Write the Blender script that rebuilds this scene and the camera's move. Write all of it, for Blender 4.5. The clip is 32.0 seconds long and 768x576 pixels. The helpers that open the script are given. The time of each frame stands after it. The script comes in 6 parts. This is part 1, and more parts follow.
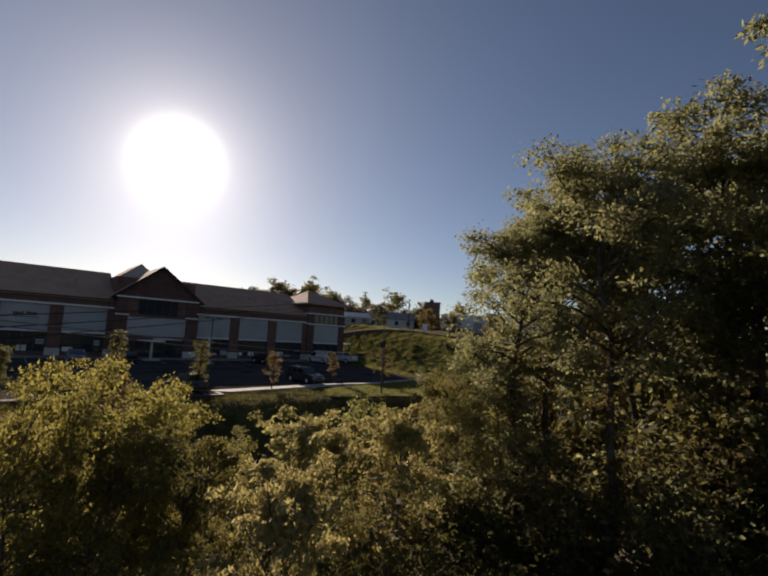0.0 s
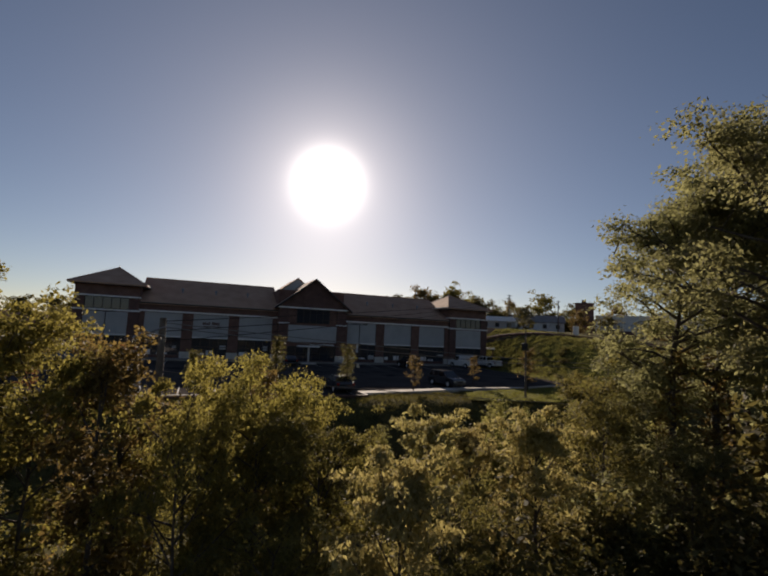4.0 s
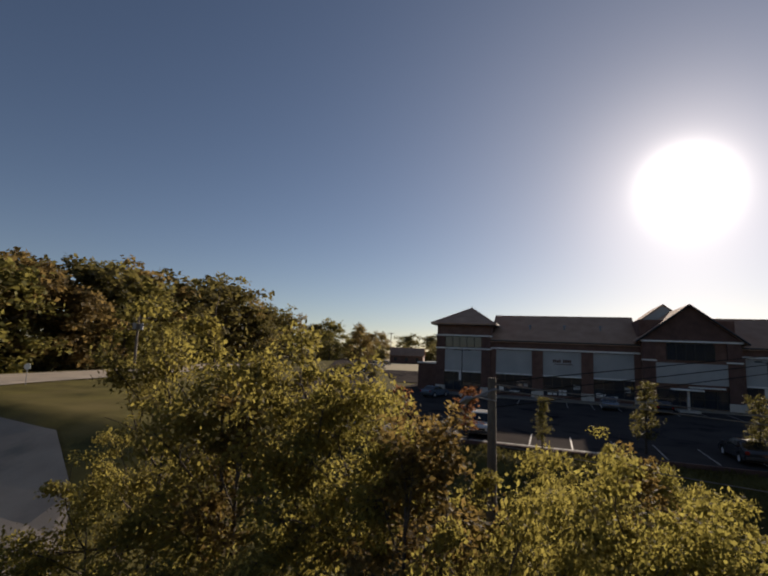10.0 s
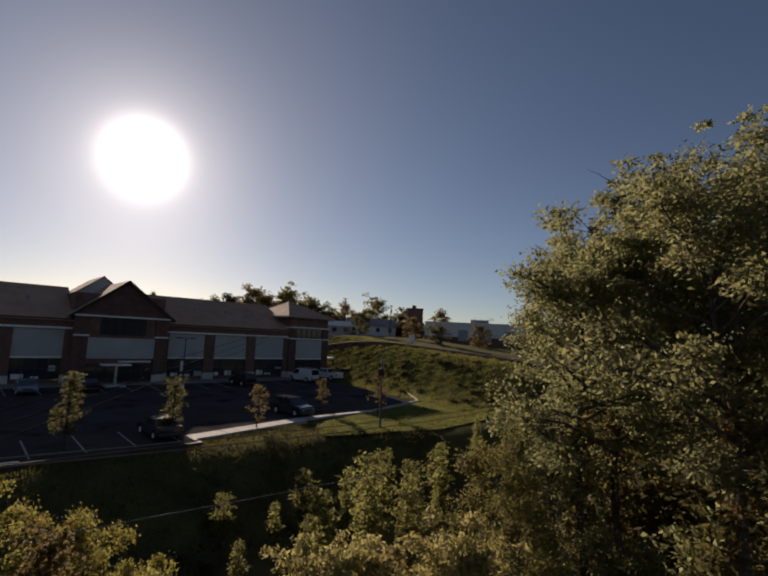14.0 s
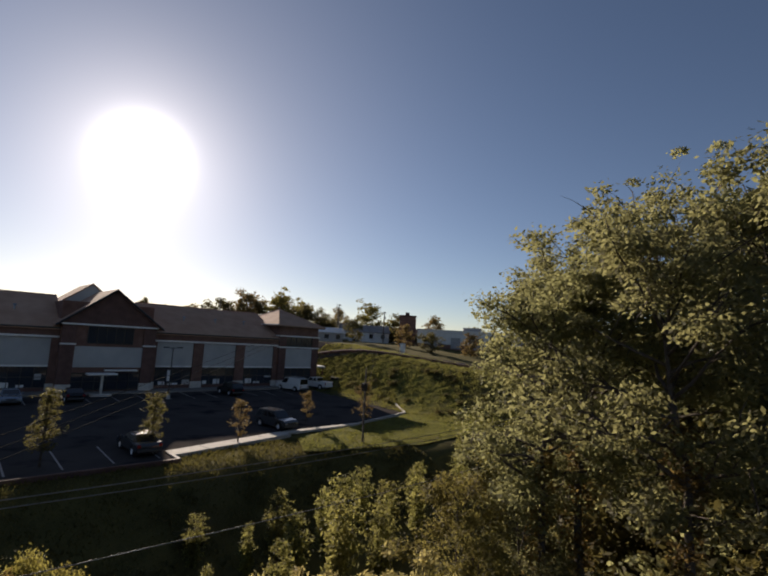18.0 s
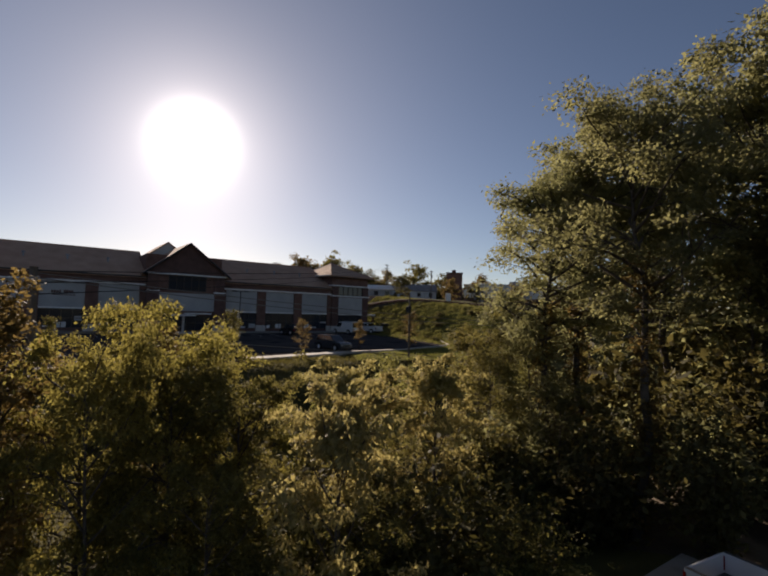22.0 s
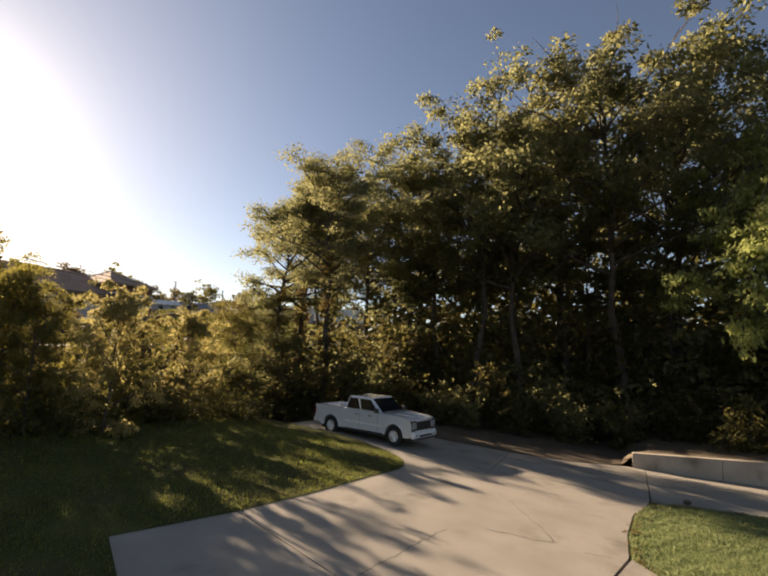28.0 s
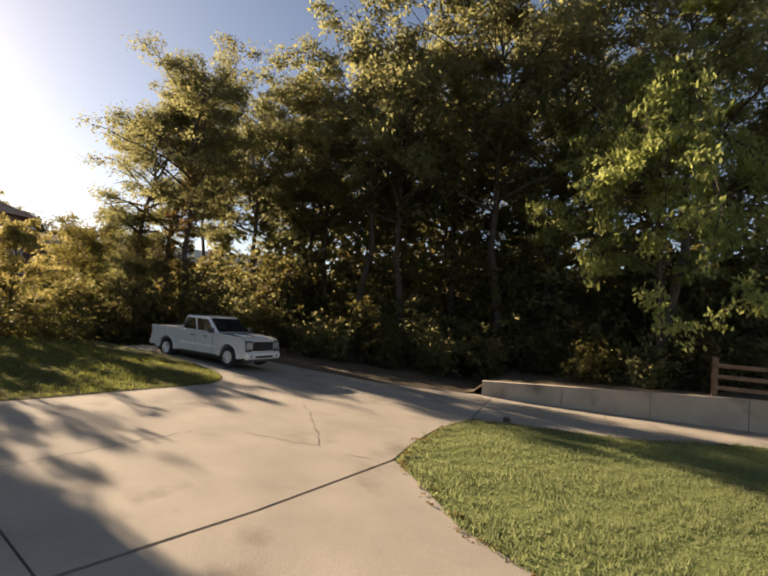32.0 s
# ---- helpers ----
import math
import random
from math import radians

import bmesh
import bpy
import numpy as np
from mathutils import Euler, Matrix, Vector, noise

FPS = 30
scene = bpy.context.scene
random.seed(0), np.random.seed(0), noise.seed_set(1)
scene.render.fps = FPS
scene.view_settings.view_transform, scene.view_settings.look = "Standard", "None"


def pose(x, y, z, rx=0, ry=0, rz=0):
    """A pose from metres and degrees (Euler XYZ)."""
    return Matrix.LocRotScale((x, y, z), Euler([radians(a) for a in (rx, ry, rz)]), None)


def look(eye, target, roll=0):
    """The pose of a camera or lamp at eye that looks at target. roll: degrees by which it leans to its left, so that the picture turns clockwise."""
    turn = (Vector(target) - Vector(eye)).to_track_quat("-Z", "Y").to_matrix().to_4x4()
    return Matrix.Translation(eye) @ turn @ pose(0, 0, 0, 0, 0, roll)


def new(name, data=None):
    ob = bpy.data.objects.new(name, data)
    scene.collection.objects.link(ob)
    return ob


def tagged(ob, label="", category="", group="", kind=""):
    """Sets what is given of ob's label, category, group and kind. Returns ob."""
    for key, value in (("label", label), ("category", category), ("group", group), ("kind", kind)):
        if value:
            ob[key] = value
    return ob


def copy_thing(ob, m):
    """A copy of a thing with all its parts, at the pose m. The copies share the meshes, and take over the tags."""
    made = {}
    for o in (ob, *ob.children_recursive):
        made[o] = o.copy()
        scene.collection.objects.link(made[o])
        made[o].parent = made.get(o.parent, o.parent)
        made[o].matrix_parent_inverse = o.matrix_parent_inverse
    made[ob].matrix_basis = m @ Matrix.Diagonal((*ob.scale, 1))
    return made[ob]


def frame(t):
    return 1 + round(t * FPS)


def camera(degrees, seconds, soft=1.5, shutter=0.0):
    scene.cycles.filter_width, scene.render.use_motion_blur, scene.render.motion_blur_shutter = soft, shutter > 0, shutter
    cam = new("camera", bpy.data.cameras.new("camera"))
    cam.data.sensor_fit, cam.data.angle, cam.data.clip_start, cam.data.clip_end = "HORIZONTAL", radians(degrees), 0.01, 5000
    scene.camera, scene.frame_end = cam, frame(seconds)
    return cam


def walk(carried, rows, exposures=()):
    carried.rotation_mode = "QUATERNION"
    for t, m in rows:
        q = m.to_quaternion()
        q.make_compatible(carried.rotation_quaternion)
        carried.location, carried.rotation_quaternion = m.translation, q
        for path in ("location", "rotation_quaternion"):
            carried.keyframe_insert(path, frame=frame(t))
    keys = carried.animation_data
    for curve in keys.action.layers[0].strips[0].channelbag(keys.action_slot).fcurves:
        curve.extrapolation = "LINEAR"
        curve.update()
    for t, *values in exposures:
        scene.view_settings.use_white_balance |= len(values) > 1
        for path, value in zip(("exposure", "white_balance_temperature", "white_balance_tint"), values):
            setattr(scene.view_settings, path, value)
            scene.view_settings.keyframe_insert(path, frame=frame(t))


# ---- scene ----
cam = camera(79.1, 32.0, soft=2.1)
ROWS = [
    (0.0, -2.72, -0.58, 8.65, -39.37, 6.14, 3.35),
    (0.5, -2.83, -0.68, 8.47, -38.57, 7.76, 2.79),
    (1.0, -2.69, -0.83, 8.56, -33.88, 8.68, 2.67),
    (1.5, -2.65, -1.06, 8.65, -32.91, 9.31, 3.72),
    (2.0, -2.64, -1.28, 8.80, -29.48, 8.51, 5.94),
    (2.5, -2.56, -1.54, 8.43, -24.93, 5.90, 3.73),
    (4.5, -1.70, -0.69, 8.41, -20.98, 6.56, 2.96),
    (5.0, -1.16, -0.08, 8.61, -19.81, 9.84, 5.31),
    (5.5, -0.83, 0.36, 8.89, -12.06, 10.96, 10.92),
    (6.0, -0.73, 0.46, 9.22, -5.24, 9.03, 10.83),
    (6.5, -0.74, 0.52, 9.38, 0.54, 6.41, 6.23),
    (7.0, -0.90, 0.71, 9.43, 1.26, 5.81, 5.25),
    (7.5, -1.02, 0.95, 9.39, 1.68, 5.62, 4.15),
    (8.0, -1.28, 1.23, 9.17, 3.27, 4.97, 1.25),
    (8.5, -1.40, 1.70, 9.14, 4.47, 5.29, -0.08),
    (9.0, -1.42, 2.29, 9.05, 10.28, 6.80, 3.74),
    (9.5, -1.59, 2.74, 9.19, 14.81, 6.18, 6.23),
    (10.0, -1.63, 3.04, 9.30, 19.87, 7.87, 2.55),
    (10.5, -1.79, 3.45, 9.45, 19.63, 7.80, 2.25),
    (11.0, -1.92, 3.79, 9.77, 20.33, 8.91, 0.72),
    (11.5, -1.92, 3.48, 10.12, 10.63, 10.20, 3.32),
    (12.0, -1.97, 2.96, 10.71, -3.31, 8.92, 2.47),
    (12.5, -2.02, 3.34, 10.81, -13.24, 5.56, 1.83),
    (13.0, -2.00, 4.00, 10.88, -22.05, 4.76, 1.67),
    (13.5, -1.83, 4.29, 11.12, -31.56, 5.91, 1.59),
    (14.0, -1.54, 4.65, 11.19, -42.67, 6.16, 2.70),
    (14.5, -1.16, 5.00, 11.46, -50.92, 6.82, 3.34),
    (16.5, -0.10, 5.91, 12.25, -49.48, 10.40, 4.31),
    (17.0, -0.23, 5.28, 12.18, -44.15, 10.43, 3.96),
    (17.5, -0.53, 4.55, 12.28, -43.41, 9.83, 4.01),
    (18.0, -0.88, 3.64, 12.35, -42.95, 6.55, 3.33),
    (18.5, -1.16, 2.96, 12.21, -42.00, 3.38, -0.46),
    (19.0, -1.19, 2.99, 11.93, -41.51, 4.32, 1.17),
    (19.5, -1.07, 3.08, 11.31, -41.09, 9.95, 6.68),
    (20.0, -1.12, 2.84, 10.57, -39.34, 13.54, 8.11),
    (20.5, -1.62, 2.12, 9.74, -37.94, 10.78, 7.38),
    (21.0, -2.19, 1.27, 9.13, -37.94, 6.73, 3.66),
    (21.5, -2.75, 0.35, 8.38, -36.93, 5.94, 5.60),
    (22.0, -3.17, -0.50, 7.68, -36.98, 2.99, 1.71),
    (22.5, -2.67, -2.01, 7.12, -35.26, 3.96, 2.76),
    (23.0, -2.89, -3.18, 6.52, -33.76, 7.99, 6.45),
    (23.5, -3.29, -3.43, 6.18, -32.97, 8.59, 5.74),
    (24.0, -4.39, -3.92, 5.94, -37.04, 8.71, 3.24),
    (24.5, -6.30, -4.35, 5.94, -43.09, 10.51, 3.72),
    (25.0, -8.60, -5.12, 5.93, -48.15, 9.07, 8.42),
    (25.4, -9.33, -5.84, 5.93, -53.00, 6.02, 6.99),
    (27.6, -8.37, -8.55, 4.53, -58.97, 5.78, 4.19),
    (28.0, -8.76, -9.69, 4.00, -61.20, 7.81, 2.60),
    (28.5, -8.62, -10.12, 3.74, -60.00, 5.81, 2.00),
    (29.0, -8.62, -10.34, 3.67, -61.24, 1.92, 2.30),
    (29.5, -7.99, -10.80, 3.25, -63.88, -0.12, 2.92),
    (30.0, -7.58, -11.10, 3.01, -65.17, 0.83, 2.32),
    (30.5, -6.86, -11.42, 2.89, -66.40, 2.76, 2.49),
    (31.0, -6.34, -11.70, 2.66, -67.34, 4.56, 3.30),
    (31.5, -5.78, -11.98, 2.72, -67.00, 3.77, 3.20),
    (32.0, -5.38, -12.29, 2.59, -69.62, 3.14, 4.63),
]
walk(cam, [(t, pose(x, y, z, 90 + pitch, 0, yaw) @ pose(0, 0, 0, 0, 0, roll)) for t, x, y, z, yaw, pitch, roll in ROWS], exposures=[(0, 0.42, 6820, 18), (2, 0.27, 6870, 18), (6, 0.2, 6970, 19), (9, 0.25, 6920, 19), (11, 0.45, 6930, 16), (12, 0.25, 7080, 20), (13, 0.1, 6990, 20), (14.5, 0.1, 6820, 18), (16.5, 0.55, 6600, 16), (17, 0.64, 6630, 16), (19, 0.38, 6720, 19), (20, 0.36, 6830, 20), (21.5, 0.36, 6910, 20), (23, 0.62, 6980, 20), (25, 0.75, 7180, 19), (27.5, 1.42, 7770, 18), (29, 1.6, 8070, 18), (31, 1.62, 8120, 17), (32, 1.66, 8170, 18)])

# ---- light ----
SUN_EL, SUN_AZ = radians(18.2), radians(14.0)
SUN_DIR = Vector((math.sin(SUN_AZ) * math.cos(SUN_EL), math.cos(SUN_AZ) * math.cos(SUN_EL), math.sin(SUN_EL)))
world = bpy.data.worlds.new("world")
scene.world = world
world.use_nodes = True
wn = world.node_tree.nodes
sky = wn.new("ShaderNodeTexSky")
sky.sky_type = "NISHITA"
sky.sun_disc = False
sky.sun_elevation, sky.sun_rotation = SUN_EL, SUN_AZ
sky.altitude, sky.air_density, sky.dust_density, sky.ozone_density = 350.0, 0.8, 0.27, 1.5
wn["Background"].inputs["Strength"].default_value = 0.052
# glow added round the low sun: hazy aureole plus lens bloom painted into the sky
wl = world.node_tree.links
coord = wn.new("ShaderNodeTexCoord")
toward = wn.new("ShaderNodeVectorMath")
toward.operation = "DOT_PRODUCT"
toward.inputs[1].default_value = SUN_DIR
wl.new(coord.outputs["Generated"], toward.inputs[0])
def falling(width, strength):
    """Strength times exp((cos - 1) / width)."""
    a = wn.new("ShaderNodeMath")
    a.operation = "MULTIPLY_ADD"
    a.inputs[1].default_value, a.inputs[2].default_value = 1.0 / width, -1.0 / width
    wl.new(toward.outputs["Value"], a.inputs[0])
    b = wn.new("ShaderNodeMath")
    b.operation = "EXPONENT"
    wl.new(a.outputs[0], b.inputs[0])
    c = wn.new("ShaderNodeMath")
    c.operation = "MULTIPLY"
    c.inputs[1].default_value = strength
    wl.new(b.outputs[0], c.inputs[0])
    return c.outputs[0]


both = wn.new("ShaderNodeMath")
# narrow core: the sun's overexposed, bloomed disc put into the sky colour
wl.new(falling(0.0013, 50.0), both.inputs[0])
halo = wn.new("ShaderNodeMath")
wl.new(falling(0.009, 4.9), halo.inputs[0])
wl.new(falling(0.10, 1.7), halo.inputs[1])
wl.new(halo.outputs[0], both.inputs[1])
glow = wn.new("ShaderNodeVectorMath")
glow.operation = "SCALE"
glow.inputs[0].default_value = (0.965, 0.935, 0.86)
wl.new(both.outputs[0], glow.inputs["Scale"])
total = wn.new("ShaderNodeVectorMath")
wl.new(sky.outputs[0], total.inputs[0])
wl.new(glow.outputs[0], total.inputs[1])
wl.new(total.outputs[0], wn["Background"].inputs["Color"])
sun_data = bpy.data.lights.new("sun", "SUN")
sun_data.energy, sun_data.angle, sun_data.color = 5.0, radians(0.6), (1.0, 0.90, 0.74)
sun = new("sun", sun_data)
sun.matrix_world = look(SUN_DIR * 300, (0, 0, 0))

# ---- materials ----
def material(name, a, b, rough=0.8, scale=3.0, fine=40.0, bump=0.25, metal=0.0, per_object=0.0, spec=0.4, stain=None, detail=6.0):
    """A worn surface: two colours mixed by noise at two sizes, with grain in its relief."""
    m = bpy.data.materials.new(name)
    m.use_nodes = True
    n, l = m.node_tree.nodes, m.node_tree.links
    p = n["Principled BSDF"]
    co = n.new("ShaderNodeTexCoord")
    big, small = n.new("ShaderNodeTexNoise"), n.new("ShaderNodeTexNoise")
    big.inputs["Scale"].default_value, small.inputs["Scale"].default_value = scale, fine
    big.inputs["Detail"].default_value = detail
    small.inputs["Detail"].default_value = 4.0
    l.new(co.outputs["Object"], big.inputs["Vector"])
    l.new(co.outputs["Object"], small.inputs["Vector"])
    add = n.new("ShaderNodeMath")
    add.operation = "MULTIPLY_ADD"
    add.inputs[1].default_value = 0.45
    l.new(small.outputs["Fac"], add.inputs[0])
    l.new(big.outputs["Fac"], add.inputs[2])
    fit_range = n.new("ShaderNodeMapRange")
    fit_range.inputs["From Min"].default_value, fit_range.inputs["From Max"].default_value = 0.48, 0.98
    l.new(add.outputs[0], fit_range.inputs["Value"])
    mix = n.new("ShaderNodeMix")
    mix.data_type = "RGBA"
    mix.inputs["A"].default_value, mix.inputs["B"].default_value = (*a, 1), (*b, 1)
    l.new(fit_range.outputs[0], mix.inputs["Factor"])
    colour = mix.outputs["Result"]
    if stain:
        st = n.new("ShaderNodeTexNoise")
        st.inputs["Scale"].default_value, st.inputs["Detail"].default_value = stain[1], 8.0
        l.new(co.outputs["Object"], st.inputs["Vector"])
        sr = n.new("ShaderNodeMapRange")
        sr.inputs["From Min"].default_value, sr.inputs["From Max"].default_value = stain[2], stain[2] + 0.16
        l.new(st.outputs["Fac"], sr.inputs["Value"])
        sm = n.new("ShaderNodeMix")
        sm.data_type = "RGBA"
        sm.inputs["B"].default_value = (*stain[0], 1)
        l.new(sr.outputs[0], sm.inputs["Factor"])
        l.new(colour, sm.inputs["A"])
        colour = sm.outputs["Result"]
    if per_object:
        info, hsv = n.new("ShaderNodeObjectInfo"), n.new("ShaderNodeHueSaturation")
        vr = n.new("ShaderNodeMapRange")
        vr.inputs["To Min"].default_value, vr.inputs["To Max"].default_value = 1 - per_object, 1 + per_object
        l.new(info.outputs["Random"], vr.inputs["Value"])
        l.new(vr.outputs[0], hsv.inputs["Value"])
        l.new(colour, hsv.inputs["Color"])
        colour = hsv.outputs["Color"]
    l.new(colour, p.inputs["Base Color"])
    p.inputs["Roughness"].default_value, p.inputs["Metallic"].default_value = rough, metal
    p.inputs["Specular IOR Level"].default_value = spec
    if bump:
        bm = n.new("ShaderNodeBump")
        bm.inputs["Strength"].default_value, bm.inputs["Distance"].default_value = bump, 0.02
        l.new(small.outputs["Fac"], bm.inputs["Height"])
        l.new(bm.outputs["Normal"], p.inputs["Normal"])
    return m


def leaf_material(name, dark, light, through_colour, share=0.45, rough=0.68):
    """Leaves: each one its own shade, letting part of the light through."""
    m = bpy.data.materials.new(name)
    m.use_nodes = True
    n, l = m.node_tree.nodes, m.node_tree.links
    n.remove(n["Principled BSDF"])
    geo, info = n.new("ShaderNodeNewGeometry"), n.new("ShaderNodeObjectInfo")
    mix = n.new("ShaderNodeMix")
    mix.data_type = "RGBA"
    mix.inputs["A"].default_value, mix.inputs["B"].default_value = (*dark, 1), (*light, 1)
    l.new(geo.outputs["Random Per Island"], mix.inputs["Factor"])
    hsv, vr, hr = n.new("ShaderNodeHueSaturation"), n.new("ShaderNodeMapRange"), n.new("ShaderNodeMapRange")
    vr.inputs["To Min"].default_value, vr.inputs["To Max"].default_value = 0.8, 1.2
    hr.inputs["To Min"].default_value, hr.inputs["To Max"].default_value = 0.485, 0.515
    l.new(info.outputs["Random"], vr.inputs["Value"])
    l.new(info.outputs["Random"], hr.inputs["Value"])
    l.new(vr.outputs[0], hsv.inputs["Value"])
    l.new(hr.outputs[0], hsv.inputs["Hue"])
    l.new(mix.outputs["Result"], hsv.inputs["Color"])
    skin = n.new("ShaderNodeBsdfPrincipled")
    skin.inputs["Roughness"].default_value = rough
    skin.inputs["Specular IOR Level"].default_value = 0.14
    l.new(hsv.outputs["Color"], skin.inputs["Base Color"])
    tr = n.new("ShaderNodeBsdfTranslucent")
    tint = n.new("ShaderNodeMix")
    tint.data_type = "RGBA"
    tint.inputs["Factor"].default_value = 0.6
    tint.inputs["B"].default_value = (*through_colour, 1)
    l.new(hsv.outputs["Color"], tint.inputs["A"])
    l.new(tint.outputs["Result"], tr.inputs["Color"])
    both = n.new("ShaderNodeMixShader")
    both.inputs[0].default_value = share
    l.new(skin.outputs[0], both.inputs[1])
    l.new(tr.outputs[0], both.inputs[2])
    l.new(both.outputs[0], n["Material Output"].inputs["Surface"])
    return m


def gloss(name, colour, rough=0.2, metal=0.0, coat=0.0, emit=None):
    m = bpy.data.materials.new(name)
    m.use_nodes = True
    p = m.node_tree.nodes["Principled BSDF"]
    p.inputs["Base Color"].default_value = (*colour, 1)
    p.inputs["Roughness"].default_value, p.inputs["Metallic"].default_value = rough, metal
    p.inputs["Coat Weight"].default_value = coat
    if emit:
        p.inputs["Emission Color"].default_value = (*emit[:3], 1)
        p.inputs["Emission Strength"].default_value = emit[3]
    return m


GRASS = material("grass", (0.065, 0.058, 0.024), (0.15, 0.13, 0.045), 0.95, 0.35, 14.0, 0.8, spec=0.03, stain=((0.14, 0.115, 0.05), 0.11, 0.56))
LAWN = material("lawn", (0.10, 0.13, 0.045), (0.20, 0.23, 0.085), 0.95, 0.9, 30.0, 0.9, spec=0.03, stain=((0.13, 0.12, 0.05), 0.5, 0.6))
# patchy lawn left of the drive: LAWN darkened, tree shade put into the colour
LAWN_SHADE = material("shade_toned_lawn", (0.045, 0.050, 0.018), (0.105, 0.105, 0.036), 0.95, 0.8, 26.0, 0.9, spec=0.03, stain=((0.085, 0.07, 0.035), 0.45, 0.52))
BLADES = leaf_material("grass_blades", (0.115, 0.145, 0.066), (0.285, 0.325, 0.155), (0.39, 0.44, 0.195), 0.45)
ASPHALT = material("asphalt", (0.060, 0.053, 0.050), (0.090, 0.080, 0.074), 0.97, 0.25, 60.0, 0.3, spec=0.0, stain=((0.028, 0.027, 0.029), 0.35, 0.56))
CONCRETE = material("concrete", (0.262, 0.230, 0.190), (0.352, 0.310, 0.256), 0.9, 0.8, 45.0, 0.25, per_object=0.05, stain=((0.21, 0.18, 0.145), 0.9, 0.58))
KERB = material("kerb_concrete", (0.42, 0.39, 0.34), (0.56, 0.52, 0.46), 0.9, 1.5, 40.0, 0.25, per_object=0.06)
PAVING = material("shop_paving", (0.20, 0.18, 0.16), (0.28, 0.255, 0.225), 0.9, 1.2, 30.0, 0.2, per_object=0.06)
LINE = material("road_paint", (0.20, 0.195, 0.185), (0.36, 0.35, 0.33), 0.7, 3.0, 30.0, 0.1)
BRICK = material("brown_brick", (0.12, 0.062, 0.047), (0.20, 0.11, 0.085), 0.85, 1.2, 18.0, 0.4, per_object=0.06)
BRICK_DARK = material("dark_brick", (0.085, 0.045, 0.037), (0.15, 0.082, 0.066), 0.85, 1.2, 18.0, 0.4, per_object=0.06)
STUCCO = material("pale_stucco", (0.35, 0.35, 0.345), (0.45, 0.445, 0.43), 0.9, 0.5, 35.0, 0.2, per_object=0.04)
TRIM = material("white_trim", (0.66, 0.64, 0.60), (0.80, 0.78, 0.74), 0.7, 2.0, 20.0, 0.1)
SHINGLE = material("roof_shingle", (0.34, 0.195, 0.125), (0.46, 0.29, 0.195), 0.9, 0.6, 22.0, 0.5, per_object=0.1)
STONE = material("pale_stone", (0.45, 0.42, 0.37), (0.60, 0.56, 0.50), 0.85, 2.0, 25.0, 0.3)
WINDOW_GLASS = gloss("shop_glass", (0.03, 0.035, 0.045), 0.06, 0.0)
FRAME_DARK = gloss("dark_frame", (0.03, 0.028, 0.026), 0.5)
BARK = material("bark", (0.045, 0.034, 0.026), (0.11, 0.088, 0.07), 0.95, 3.0, 22.0, 0.9)
WOOD = material("weathered_wood", (0.15, 0.085, 0.055), (0.27, 0.17, 0.115), 0.85, 2.5, 30.0, 0.5, per_object=0.12)
POLE = material("utility_pole_wood", (0.11, 0.09, 0.075), (0.22, 0.19, 0.16), 0.9, 2.0, 25.0, 0.6)
METAL = material("grey_metal", (0.22, 0.22, 0.23), (0.34, 0.34, 0.35), 0.5, 2.0, 30.0, 0.1, metal=0.6)
BLACK = gloss("black_paint", (0.012, 0.012, 0.013), 0.4)
WIRE = material("wire_black", (0.02, 0.02, 0.022), (0.035, 0.034, 0.034), 0.95, 8.0, 60.0, 0.0, spec=0.05)
WIRE_GREY = material("wire_grey", (0.13, 0.12, 0.115), (0.20, 0.19, 0.18), 0.6, 8.0, 60.0, 0.0, spec=0.5)
SIDING = material("white_siding", (0.55, 0.55, 0.54), (0.68, 0.68, 0.66), 0.8, 0.8, 20.0, 0.15)
ROOF_GREY = material("grey_roof", (0.17, 0.165, 0.16), (0.28, 0.27, 0.26), 0.9, 0.8, 15.0, 0.4)
LEAF_YELLOW = leaf_material("leaf_yellow_green", (0.056, 0.053, 0.021), (0.235, 0.208, 0.064), (0.45, 0.378, 0.090), 0.56)
LEAF_LOCUST = leaf_material("leaf_olive", (0.088, 0.092, 0.047), (0.212, 0.206, 0.102), (0.385, 0.365, 0.15), 0.59)
LEAF_PALE = leaf_material("leaf_pale", (0.17, 0.15, 0.06), (0.44, 0.37, 0.16), (0.60, 0.50, 0.18), 0.5)
LEAF_RED = leaf_material("leaf_rust", (0.11, 0.055, 0.026), (0.24, 0.115, 0.050), (0.38, 0.16, 0.06), 0.5)
LEAF_BROWN = leaf_material("leaf_brown_olive", (0.08, 0.062, 0.028), (0.20, 0.15, 0.06), (0.34, 0.23, 0.08), 0.45)
LEAF_DARK = leaf_material("leaf_dark_green", (0.045, 0.043, 0.020), (0.13, 0.115, 0.045), (0.24, 0.20, 0.06), 0.42)
LEAF_FRESH = leaf_material("leaf_fresh_green", (0.14, 0.17, 0.060), (0.34, 0.38, 0.135), (0.52, 0.57, 0.19), 0.56)
LEAF_BRUSH = leaf_material("leaf_brush", (0.045, 0.046, 0.018), (0.15, 0.14, 0.048), (0.27, 0.235, 0.06), 0.46)
LEAF_RUSSET = leaf_material("leaf_russet_olive", (0.080, 0.062, 0.026), (0.20, 0.148, 0.055), (0.33, 0.225, 0.07), 0.48)
LEAF_WILLOW = leaf_material("leaf_pale_willow", (0.11, 0.112, 0.036), (0.27, 0.255, 0.085), (0.44, 0.40, 0.12), 0.55)
